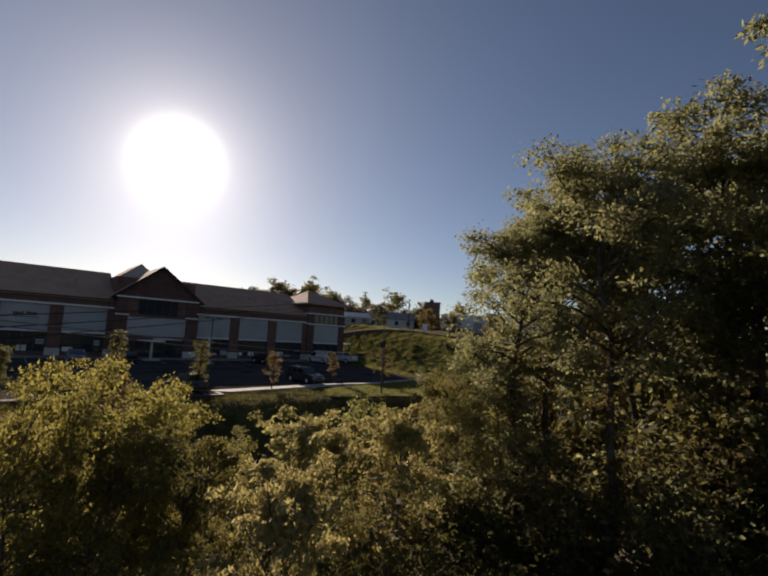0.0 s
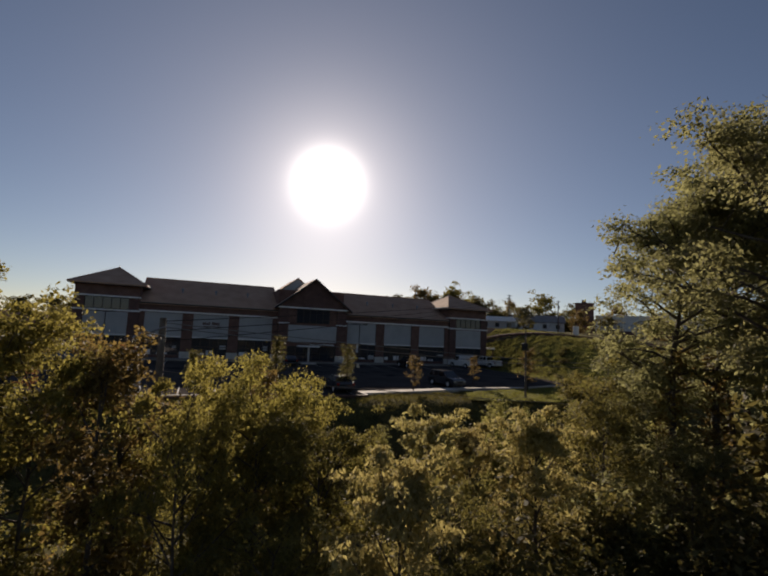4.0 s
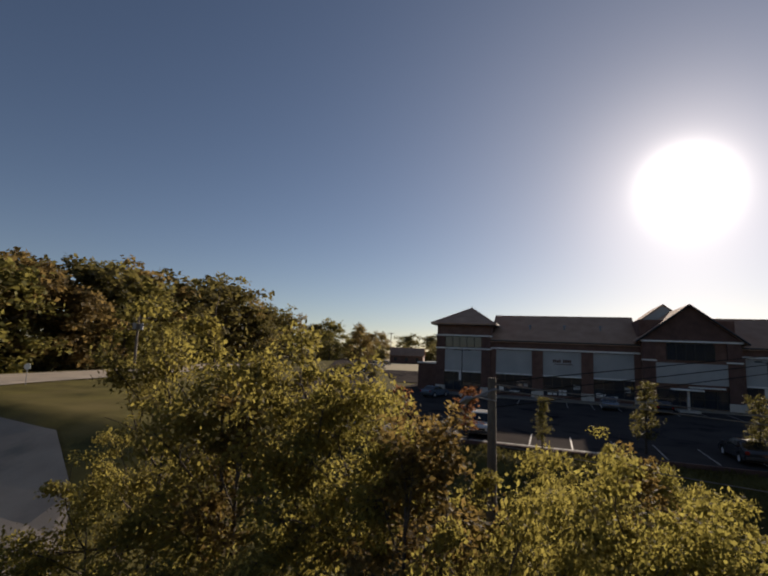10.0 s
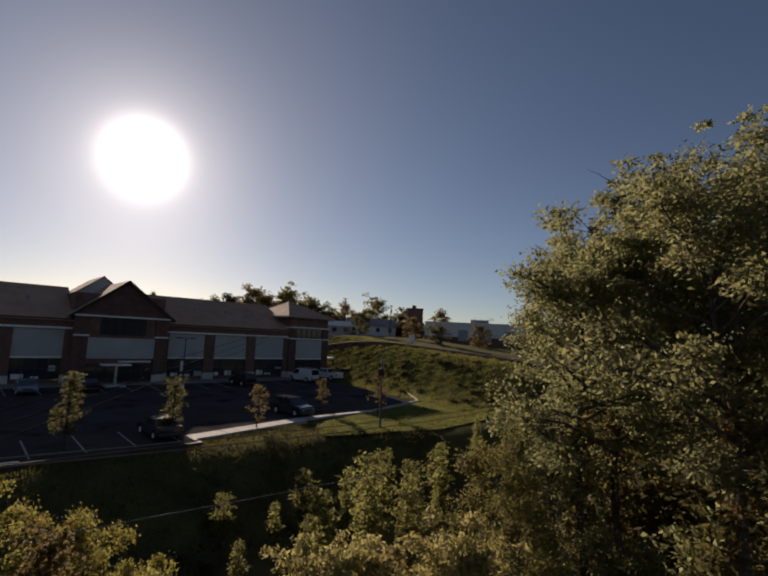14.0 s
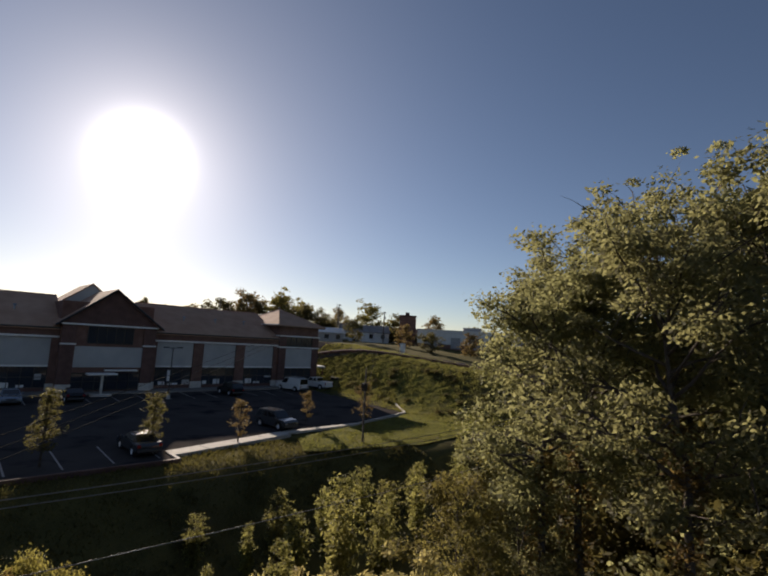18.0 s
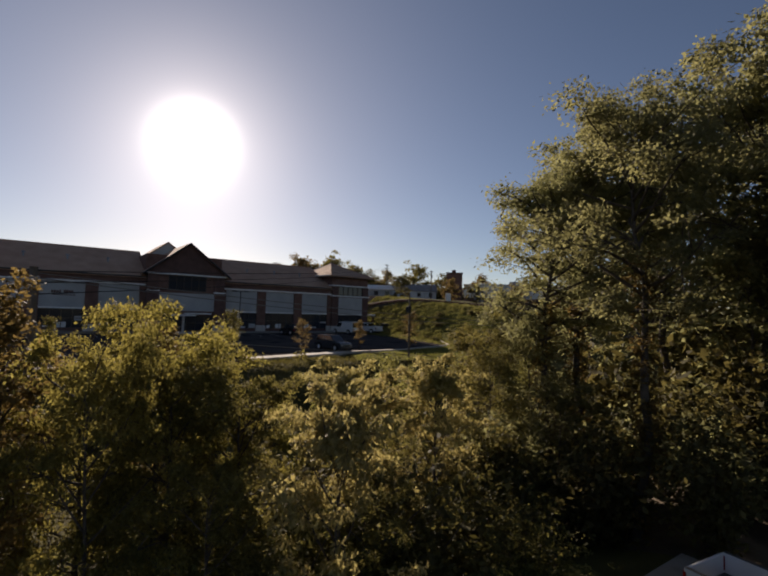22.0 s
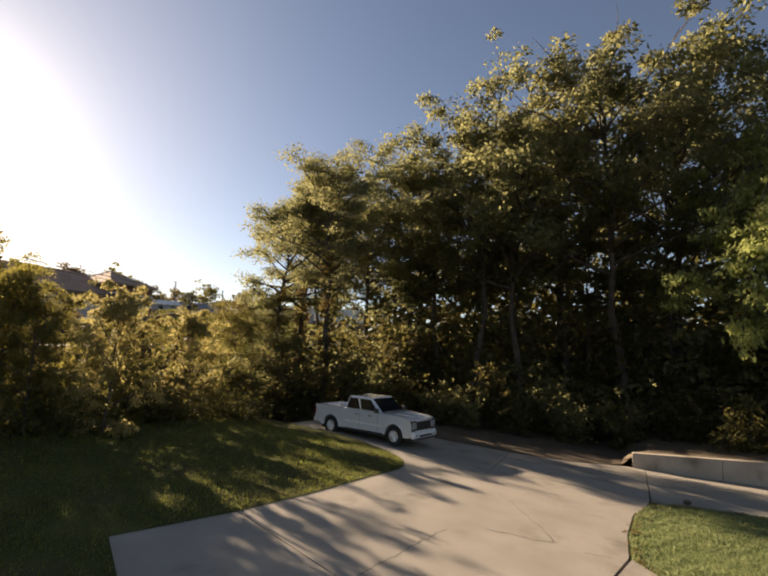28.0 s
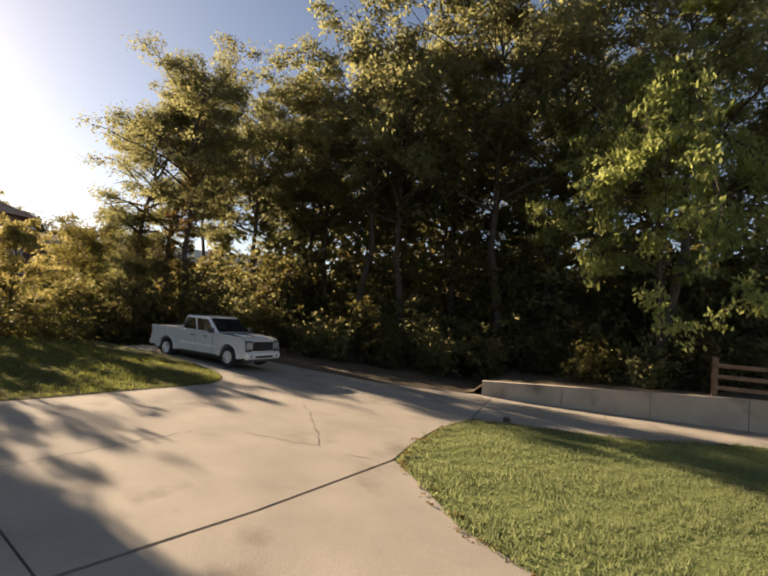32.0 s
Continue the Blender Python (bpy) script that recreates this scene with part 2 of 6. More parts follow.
LEAF_HOLLOW = leaf_material("leaf_willow_green", (0.08, 0.078, 0.026), (0.20, 0.175, 0.055), (0.34, 0.29, 0.08), 0.48)
# blades for the left lawn, with the shade mixed into their darker colours
SHADE_BLADES = leaf_material("shade_toned_blades", (0.055, 0.066, 0.02), (0.19, 0.205, 0.06), (0.34, 0.36, 0.09), 0.45)
MEADOW = material("mown_bank", (0.075, 0.078, 0.020), (0.175, 0.165, 0.046), 0.95, 0.5, 18.0, 0.9, spec=0.03, stain=((0.12, 0.10, 0.04), 0.3, 0.55))
MEADOW_BLADES = leaf_material("mown_bank_blades", (0.09, 0.10, 0.024), (0.23, 0.23, 0.058), (0.34, 0.34, 0.075), 0.45)
ROUGH_BLADES = leaf_material("rough_grass_blades", (0.045, 0.043, 0.016), (0.13, 0.115, 0.04), (0.22, 0.19, 0.05), 0.35)
HILL_BLADES = leaf_material("hill_grass_blades", (0.08, 0.085, 0.026), (0.21, 0.20, 0.06), (0.32, 0.30, 0.08), 0.4)
WALL_CONCRETE = material("weathered_wall_concrete", (0.32, 0.27, 0.215), (0.43, 0.37, 0.30), 0.92, 0.9, 40.0, 0.3, stain=((0.17, 0.145, 0.115), 0.7, 0.55))
LITTER = material("leaf_litter", (0.06, 0.042, 0.026), (0.15, 0.11, 0.07), 0.95, 1.0, 25.0, 0.9)

# ---- mesh helpers ----
def mesh_of(name, bm, mat, smooth=False):
    me = bpy.data.meshes.new(name)
    bm.normal_update()
    bm.to_mesh(me)
    bm.free()
    for m in (mat if isinstance(mat, (list, tuple)) else [mat]):
        me.materials.append(m)
    if smooth:
        me.shade_smooth()
    return me


def part(name, bm, mat, parent=None, label="", smooth=False):
    """One mesh object under a thing or under a part."""
    ob = new(name, mesh_of(name, bm, mat, smooth))
    if parent:
        ob.parent = parent
    if label:
        ob["label"] = label
    return ob


def thing(name, label, category, group="", kind="", at=(0, 0, 0), turn=0.0):
    ob = new(name)
    ob.matrix_basis = pose(*at, 0, 0, turn)
    return tagged(ob, label, category, group, kind)


def box(bm, x0, x1, y0, y1, z0, z1, bevel=0.0):
    r = bmesh.ops.create_cube(bm, size=1.0)
    vs = r["verts"]
    for v in vs:
        v.co = ((x0 + x1) / 2 + v.co.x * (x1 - x0), (y0 + y1) / 2 + v.co.y * (y1 - y0), (z0 + z1) / 2 + v.co.z * (z1 - z0))
    if bevel:
        es = list({e for v in vs for e in v.link_edges})
        bmesh.ops.bevel(bm, geom=es, offset=bevel, segments=1, affect="EDGES")
    return bm


def boxed(x0, x1, y0, y1, z0, z1, bevel=0.0):
    return box(bmesh.new(), x0, x1, y0, y1, z0, z1, bevel)


def poly(bm, pts):
    return bm.faces.new([bm.verts.new(p) for p in pts])


def prism(bm, outline, z0, z1):
    """A flat outline (x, y) raised from z0 to z1; z0 and z1 may be functions of x, y."""
    fa = z0 if callable(z0) else (lambda x, y: z0)
    fb = z1 if callable(z1) else (lambda x, y: z1)
    lo = [bm.verts.new((x, y, fa(x, y))) for x, y in outline]
    hi = [bm.verts.new((x, y, fb(x, y))) for x, y in outline]
    bm.faces.new(hi)
    bm.faces.new(lo[::-1])
    for i in range(len(lo)):
        j = (i + 1) % len(lo)
        bm.faces.new((lo[i], lo[j], hi[j], hi[i]))
    bmesh.ops.recalc_face_normals(bm, faces=bm.faces)
    return bm


def tube(bm, pts, radii, sides=6):
    """A round bar along points, with a radius at each."""
    rings = []
    up = Vector((0, 0, 1))
    for i, p in enumerate(pts):
        p = Vector(p)
        d = (Vector(pts[min(i + 1, len(pts) - 1)]) - Vector(pts[max(i - 1, 0)])).normalized()
        a = d.cross(up if abs(d.z) < 0.95 else Vector((1, 0, 0))).normalized()
        b = d.cross(a)
        rings.append([bm.verts.new(p + (a * math.cos(k * math.tau / sides) + b * math.sin(k * math.tau / sides)) * radii[i]) for k in range(sides)])
    for r, s in zip(rings, rings[1:]):
        for k in range(sides):
            bm.faces.new((r[k], r[(k + 1) % sides], s[(k + 1) % sides], s[k]))
    bm.faces.new(rings[0][::-1])
    bm.faces.new(rings[-1])
    return bm


def tubed(pts, radii, sides=6):
    bm = tube(bmesh.new(), pts, radii if isinstance(radii, (list, tuple)) else [radii] * len(pts), sides)
    bmesh.ops.recalc_face_normals(bm, faces=bm.faces)
    return bm


def raw_mesh(name, verts, faces, mat, smooth=False):
    """A mesh out of arrays: verts n x 3, faces n x k."""
    me = bpy.data.meshes.new(name)
    k = faces.shape[1]
    me.vertices.add(len(verts))
    me.vertices.foreach_set("co", verts.astype(np.float32).ravel())
    me.loops.add(faces.size)
    me.loops.foreach_set("vertex_index", faces.astype(np.int32).ravel())
    me.polygons.add(len(faces))
    me.polygons.foreach_set("loop_start", np.arange(0, faces.size, k, dtype=np.int32))
    me.polygons.foreach_set("loop_total", np.full(len(faces), k, dtype=np.int32))
    me.update(calc_edges=True)
    me.materials.append(mat)
    if smooth:
        me.shade_smooth()
    return me


def grown(outline, d):
    """An outline moved out by d on all its sides."""
    n = len(outline)
    turn = sum(outline[i][0] * outline[(i + 1) % n][1] - outline[(i + 1) % n][0] * outline[i][1] for i in range(n))
    out = []
    for i in range(n):
        a, b, c = Vector(outline[i - 1]), Vector(outline[i]), Vector(outline[(i + 1) % n])
        u, v = (b - a).normalized(), (c - b).normalized()
        m = Vector((u.y + v.y, -u.x - v.x)) * (1 if turn > 0 else -1)
        out.append(tuple(b + m * (d / max(m.length_squared / 2, 0.3))))
    return out


# ---- the lie of the land ----
def step(a, b, x):
    u = np.clip((np.asarray(x, float) - a) / (b - a), 0, 1)
    return u * u * (3 - 2 * u)


def drive_z(x, y):
    x, y = np.asarray(x, float), np.asarray(y, float)
    return np.clip(0.244 - 0.0355 * x + 0.0498 * y, -1.3, 0.7) + 0.4 * step(-10.5, -19, y) * step(8, 16, x)


def lot_z(x, y):
    return 2.16 + 0.0235 * np.asarray(y, float)


def land_z(x, y):
    x, y = np.asarray(x, float), np.asarray(y, float)
    gully = -1.3 + 0.5 * np.sin(x * 0.31) * np.sin(y * 0.27) * 0.6
    z = drive_z(x, y) + (gully - drive_z(x, y)) * step(4, 11, y - 0.25 * np.clip(x - 12, 0, 30))
    edge = 37.6 - 4.0 * step(22, 34, x)
    top = np.minimum(lot_z(x, np.minimum(y, 98)), 4.5) - 0.12
    z = z + (top - z) * step(edge - 9.5, edge, y)
    left = np.interp(y, [12, 20, 30, 40], [-1.0, 0.2, 3.4, 3.6]) + 0.4 * step(-34, -44, x) * step(18, 30, y)
    z = z + (left - z) * step(-18, -26, x) * step(12, 20, y)
    crest = np.clip(8.3 + (y - 46) * 0.075, 6.5, 11.5)
    z = z + np.maximum(crest - z, 0) * step(46.5, 60, x) * step(22, 44, y)
    z = z + np.maximum(12.0 - z, 0) * step(98, 125, y) * step(10, 60, x)
    z = z + np.maximum(5.5 - z, 0) * step(98, 160, y)
    return z

# ---- ground ----
def grid_axis(lo, hi, pitch, far):
    inner = np.arange(lo, hi + pitch, pitch)
    grow = np.cumsum(np.geomspace(pitch * 1.5, far * 0.28, 14))
    return np.concatenate([lo - grow[::-1], inner, inner[-1] + grow])


gx, gy = grid_axis(-72, 112, 1.25, 2600), grid_axis(-46, 150, 1.25, 2600)
mx, my = np.meshgrid(gx, gy)
rough = np.array([noise.noise((a * 0.35, b * 0.35, 0.3)) for a, b in zip(mx.ravel(), my.ravel())]).reshape(mx.shape) * 0.12
flat = ((mx > -22) & (mx < 49) & (my > 36) & (my < 98)) | ((mx > -8) & (mx < 22) & (my < 6) & (my > -25))
gz = land_z(mx, my) + np.where(flat, -0.08, rough)
gv = np.stack([mx.ravel(), my.ravel(), gz.ravel()], 1)
gi = np.arange(mx.size).reshape(mx.shape)
gf = np.stack([gi[:-1, :-1].ravel(), gi[:-1, 1:].ravel(), gi[1:, 1:].ravel(), gi[1:, :-1].ravel()], 1)
tagged(new("ground", raw_mesh("ground", gv, gf, GRASS, True)), "rough autumn grass on rolling banks", "ground", kind="structure")

# ---- trees ----
def leaf_cards(rng, pts, count, size, spread, flat=0.6, ratio=0.55, droop=0.25):
    """Folded leaves strewn round points: arrays of verts and faces."""
    tufts = max(count // 8, 1)
    heart = pts[rng.integers(0, len(pts), tufts)] + rng.normal(0, 1, (tufts, 3)) * np.array([spread, spread, spread * flat])
    lay = rng.normal(0, 1, (tufts, 3))
    pick = rng.integers(0, tufts, count)
    c = heart[pick] + rng.normal(0, 1, (count, 3)) * np.array([0.62, 0.62, 0.4]) * size
    d = rng.normal(0, 0.8, (count, 3)) + lay[pick] * 0.6
    d[:, 2] = d[:, 2] * 0.55 - droop
    d /= np.linalg.norm(d, axis=1, keepdims=True)
    u = rng.normal(0, 0.6, (count, 3)) + np.array([0, 0, 1.0])
    s = np.cross(d, u)
    s /= np.linalg.norm(s, axis=1, keepdims=True) + 1e-9
    nrm = np.cross(s, d)
    L = (size * rng.uniform(0.6, 1.35, count))[:, None]
    w = L * ratio * 0.5
    fold = L * rng.uniform(0.02, 0.16, (count, 1))
    v = np.stack([c - d * L * 0.5, c - s * w - nrm * fold + d * L * 0.05, c + d * L * 0.5 - nrm * fold * 0.8, c + s * w - nrm * fold + d * L * 0.05], 1).reshape(-1, 3)
    return v, np.arange(count * 4).reshape(-1, 4)


def puff_cards(rng, pts, count, size, puff, flat=0.6, ratio=0.55, droop=0.35, per=70, ragged=0.22):
    """Leaves on the upper shells of many small leafy clumps: arrays of verts and faces."""
    n = max(count // per, 1)
    heart = pts[rng.integers(0, len(pts), n)] + rng.normal(0, 0.25, (n, 3)) * puff
    reach = puff * rng.uniform(0.55, 1.25, n)
    pick = rng.integers(0, n, count)
    way = rng.normal(0, 1, (count, 3))
    way[:, 2] = np.where(way[:, 2] < 0, way[:, 2] * 0.45, way[:, 2])
    way /= np.linalg.norm(way, axis=1, keepdims=True)
    out = (rng.uniform(0.35, 1.0, count) ** 0.5 + rng.normal(0, ragged, count)).clip(0.1, 1.7) * reach[pick]
    c = heart[pick] + way * out[:, None] * np.array([1, 1, flat])
    d = way * np.array([1, 1, 0.3]) + rng.normal(0, 0.55, (count, 3))
    d[:, 2] -= droop
    d /= np.linalg.norm(d, axis=1, keepdims=True)
    u = way + rng.normal(0, 0.5, (count, 3)) + np.array([0, 0, 0.6])
    s = np.cross(d, u)
    s /= np.linalg.norm(s, axis=1, keepdims=True) + 1e-9
    nrm = np.cross(s, d)
    L = (size * rng.uniform(0.6, 1.35, count))[:, None]
    w = L * ratio * 0.5
    fold = L * rng.uniform(0.02, 0.16, (count, 1))
    v = np.stack([c - d * L * 0.5, c - s * w - nrm * fold + d * L * 0.05, c + d * L * 0.5 - nrm * fold * 0.8, c + s * w - nrm * fold + d * L * 0.05], 1).reshape(-1, 3)
    return v, np.arange(count * 4).reshape(-1, 4)


def tree_parts(seed, height, radius, bare, limbs, leaves, size, mats, shape="round", spread=None, subs=5, lean=0.04, thick=0.016, rise=(18, 62), droop=0.25, leader=0.93, ratio=0.55, flat=0.6, puff=0.0, per=70):
    """Meshes of a trunk with limbs and of a crown."""
    rng = np.random.default_rng(seed)
    bend = rng.normal(0, lean, (9, 2)).cumsum(0) * height * 0.12
    trunk = np.array([[bend[i, 0], bend[i, 1], height * leader * i / 8 - (0.3 if i == 0 else 0)] for i in range(9)])
    trunk[0, :2] = 0
    bm = bmesh.new()
    r0 = height * thick
    tube(bm, trunk.tolist(), [r0 * (1.35 if i == 0 else 1.0) * (1 - 0.88 * i / 8) + 0.012 for i in range(9)], 8)
    tips = []
    for i in range(limbs):
        u = bare + (leader * 1.04 - bare) * (i + rng.uniform(0.1, 0.9)) / limbs
        k = u / leader * 8
        a = trunk[min(int(k), 7)] + (trunk[min(int(k) + 1, 8)] - trunk[min(int(k), 7)]) * min(k - int(k), 1)
        az = i * 2.39996 + rng.uniform(-0.5, 0.5)
        w = min((u - bare) / (leader * 1.04 - bare), 1)
        prof = {"round": 0.45 + 1.1 * math.sqrt(max(w * (1.02 - w), 0.02)), "tall": 0.5 + 0.75 * math.sqrt(max(w * (1 - w), 0.05)), "vase": 0.45 + 0.6 * w, "column": 0.6 + 0.5 * math.sqrt(max(w * (1 - w), 0.05))}[shape]
        ln = radius * prof * rng.uniform(0.7, 1.12) * 0.9
        el = radians(rise[0] + (rise[1] - rise[0]) * w + rng.uniform(-12, 12))
        way = np.array([math.cos(az) * math.cos(el), math.sin(az) * math.cos(el), math.sin(el)])
        pts = [a]
        for q in range(4):
            way = way + rng.normal(0, 0.13, 3) + np.array([0, 0, -0.05 if q > 1 else 0.03])
            way /= np.linalg.norm(way)
            pts.append(pts[-1] + way * ln / 4)
        rl = max(r0 * 0.42 * (1 - 0.6 * w), 0.02)
        tube(bm, [p.tolist() for p in pts], [rl * (1 - 0.2 * q) + 0.006 for q in range(5)], 5)
        tips += [pts[3], pts[4]]
        for j in range(subs):
            s = rng.uniform(0.25, 1.0) * 4
            b = pts[min(int(s), 3)] + (pts[min(int(s) + 1, 4)] - pts[min(int(s), 3)]) * (s - int(s) if s < 4 else 1)
            d = way + rng.normal(0, 0.75, 3)
            d /= np.linalg.norm(d)
            sl = ln * rng.uniform(0.22, 0.48)
            mid = b + d * sl * 0.55 + rng.normal(0, 0.05, 3) * sl
            end = b + d * sl + np.array([0, 0, -0.08 * sl])
            tube(bm, [b.tolist(), mid.tolist(), end.tolist()], [rl * 0.42 + 0.004, rl * 0.25 + 0.004, 0.005], 3)
            tips += [mid, end, end + rng.normal(0, 0.1, 3) * sl]
    tips = np.array(tips)
    wood = mesh_of("trunk", bm, BARK, True)
    if puff:
        v, f = puff_cards(rng, tips, leaves, size, puff, flat, ratio, droop, per)
    else:
        v, f = leaf_cards(rng, tips, leaves, size, spread or radius * 0.085, droop=droop, ratio=ratio, flat=flat)
    crown = raw_mesh("crown", v, f, mats)
    return wood, crown


def tree(name, meshes, label, category="tree", group="", at=(0, 0, 0), turn=0.0, size=1.0, tall=1.0):
    ob = thing(name, label, category, group)
    for nm, me in zip(("trunk", "crown"), meshes):
        new(nm, me).parent = ob
    ob.matrix_basis = pose(*at, 0, 0, turn) @ Matrix.Diagonal((size, size, size * tall, 1))
    return ob


def plant(base, x, y, turn, size, tall=1.0, sink=0.05, z=None):
    h = float(land_z(x, y)) - sink if z is None else z
    k = base.scale.x
    return copy_thing(base, pose(x, y, h, 0, 0, turn) @ Matrix.Diagonal((size / k, size / k, size / k * tall, 1)))


def shrub_parts(seed, height, radius, leaves, size, mats, stems=9):
    """A bush of many stems, leafy from the ground up."""
    rng = np.random.default_rng(seed)
    bm = bmesh.new()
    tips = []
    for i in range(stems):
        az, out = rng.uniform(0, math.tau), radius * rng.uniform(0.15, 0.85)
        top = height * rng.uniform(0.6, 1.0) * (1.05 - 0.35 * out / radius)
        p = [np.array([math.cos(az) * out * w ** 0.8 * (0.4 + 0.6 * w) + rng.normal(0, 0.04), math.sin(az) * out * w ** 0.8 * (0.4 + 0.6 * w) + rng.normal(0, 0.04), top * w - 0.1]) for w in (0, 0.33, 0.66, 1.0)]
        tube(bm, [q.tolist() for q in p], [0.03, 0.022, 0.014, 0.005], 4)
        for w in np.linspace(0.25, 1.0, 7):
            k = w * 3
            a = p[min(int(k), 2)] + (p[min(int(k) + 1, 3)] - p[min(int(k), 2)]) * (k - min(int(k), 2))
            tips += [a + rng.normal(0, 0.16, 3) * radius for _ in range(3)]
    wood = mesh_of("stem", bm, BARK, True)
    v, f = leaf_cards(rng, np.array(tips), leaves, size, radius * 0.14, flat=0.9)
    return wood, raw_mesh("foliage", v, f, mats)


# woods beside the drive
WOODS = "trees of the woods"
LOCUST = "tall olive-green locust tree at the edge of the woods"
def crown_top(meshes):
    zs = sorted(v.co.z for v in meshes[1].vertices)
    return zs[int(len(zs) * 0.985)]


locust_meshes = [tree_parts(sd, 20, r, bare, limbs, leaves, size, LEAF_LOCUST, "round", 0.36, subs, rise=(16, 54), leader=0.84, ratio=0.5, lean=0.09, thick=0.011, flat=0.62, puff=puff, per=per, droop=0.3) for sd, r, bare, limbs, subs, leaves, size, puff, per in ((17, 4.6, 0.42, 30, 4, 27000, 0.185, 0.78, 100), (12, 5.2, 0.44, 30, 4, 26000, 0.185, 0.80, 100), (13, 6.4, 0.40, 28, 4, 17000, 0.25, 0.80, 80), (18, 5.0, 0.58, 24, 4, 12000, 0.26, 0.75, 80))]
locust_top = [crown_top(m) for m in locust_meshes]


def vine_mesh(seed, wood, height):
    """Leaves of a creeper that wraps the lower trunk."""
    rng = np.random.default_rng(seed)
    ring = np.array([v.co[:] for v in wood.vertices][:72])
    spine = ring.reshape(9, 8, 3).mean(1)
    at = rng.uniform(0.2, height, 900)
    pts = np.stack([np.interp(at, spine[:, 2], spine[:, k]) for k in range(3)], 1)
    az = rng.uniform(0, math.tau, 900)
    pts[:, 0] += np.cos(az) * rng.uniform(0.2, 0.55, 900)
    pts[:, 1] += np.sin(az) * rng.uniform(0.2, 0.55, 900)
    v, f = leaf_cards(rng, pts, 3600, 0.17, 0.14, flat=1.0, ratio=0.75)
    return raw_mesh("vine", v, f, LEAF_RUSSET)



locust = []
for i, (x, y, top) in enumerate(((18.5, 11.9, 16.8), (15.4, 8.0, 17.4), (27.0, 10.4, 22.2), (28.0, 18.0, 19.5))):
    z = float(land_z(x, y)) - 0.1
    locust.append(tree("locust_tree", locust_meshes[i], LOCUST, group=WOODS, at=(x, y, z), turn=(200, 282, 100, 0)[i], size=(top - z) / locust_top[i]))
    if i < 2:
        vine = new("vine", vine_mesh(50 + i, locust_meshes[i][0], 11.0 + i))
        vine.parent = locust[-1]
        tagged(vine, label="rust-brown creeper leaves round the trunk")
for i, (x, y, top, k) in enumerate(((33.0, 20.0, 19.5, 3), (27.5, 4.5, 22.0, 2), (29.5, 6.0, 22, 2), (34, 12.5, 21, 2), (25.0, 2.0, 24.4, 2), (28.5, -4.5, 27.2, 2), (24.5, -10, 26, 2), (31, -13, 27, 2), (23.5, -17, 25, 2), (35, -2, 26, 2), (37, -20, 26, 2), (41, 5, 25, 2), (41, -12, 27, 2), (31, -27, 26, 2), (24, -27, 26, 2), (24, -3, 23.5, 2), (45, -2, 26, 2), (16.9, 12.4, 15.4, 0))):
    h = float(land_z(x, y)) - 0.1
    wide = 1.05 if k < 2 else 1.0
    plant(locust[k], x, y, i * 77, (top - h) / locust_top[k] * wide, 1.0 / wide)
# leafy young trees that close the edge of the woods down to the ground
m_thicket = [tree_parts(81 + k, 9.0, 3.1, 0.03, 26, 15000, 0.15, mt, "column", 0.3, 4, rise=(5, 60), thick=0.009, puff=0.62, flat=0.75, per=75, droop=0.4) for k, mt in enumerate((LEAF_HOLLOW, LEAF_LOCUST))]
for i, (x, y, top, wide) in enumerate(((13.7, 13.6, 6.0, 1.05), (15.4, 11.2, 4.9, 1.15), (16.0, 16.2, 7.0, 1.1), (18.4, 14.6, 6.8, 1.3))):
    z = float(land_z(x, y)) - 0.05
    k = (top - z) / crown_top(m_thicket[i % 2])
    tree("young_tree", m_thicket[i % 2], ("dull green leafy young tree at the woods' edge", "olive-green leafy young tree at the woods' edge")[i % 2], group=WOODS, at=(x, y, z), turn=i * 67).scale = (k * wide, k * wide, k)
# saplings deeper in the woods, below the crowns
m_sapling = tree_parts(85, 12.0, 3.6, 0.08, 24, 5200, 0.30, LEAF_LOCUST, "column", 0.3, 4, rise=(5, 60), thick=0.008, puff=0.8, flat=0.8, per=50, droop=0.4)
for i, (x, y, top) in enumerate(((27.0, 7.5, 12.5), (29.5, 2.5, 13.0), (28.0, -1.5, 13.5), (29.0, -6.5, 13.5), (27.5, -11.5, 13.0), (29.0, -16.5, 13.5), (33.0, 8.5, 14.0), (34.5, -9.5, 14.5), (33.0, 14.0, 13.0), (36.0, 3.0, 14.5), (27.5, -21.5, 13.0), (31.5, 18.5, 12.0))):
    z = float(land_z(x, y)) - 0.05
    k = (top - z) / crown_top(m_sapling)
    tree("sapling", m_sapling, "tall leafy sapling in the shade of the woods", group=WOODS, at=(x, y, z), turn=i * 83).scale = (k * 1.15, k * 1.15, k)
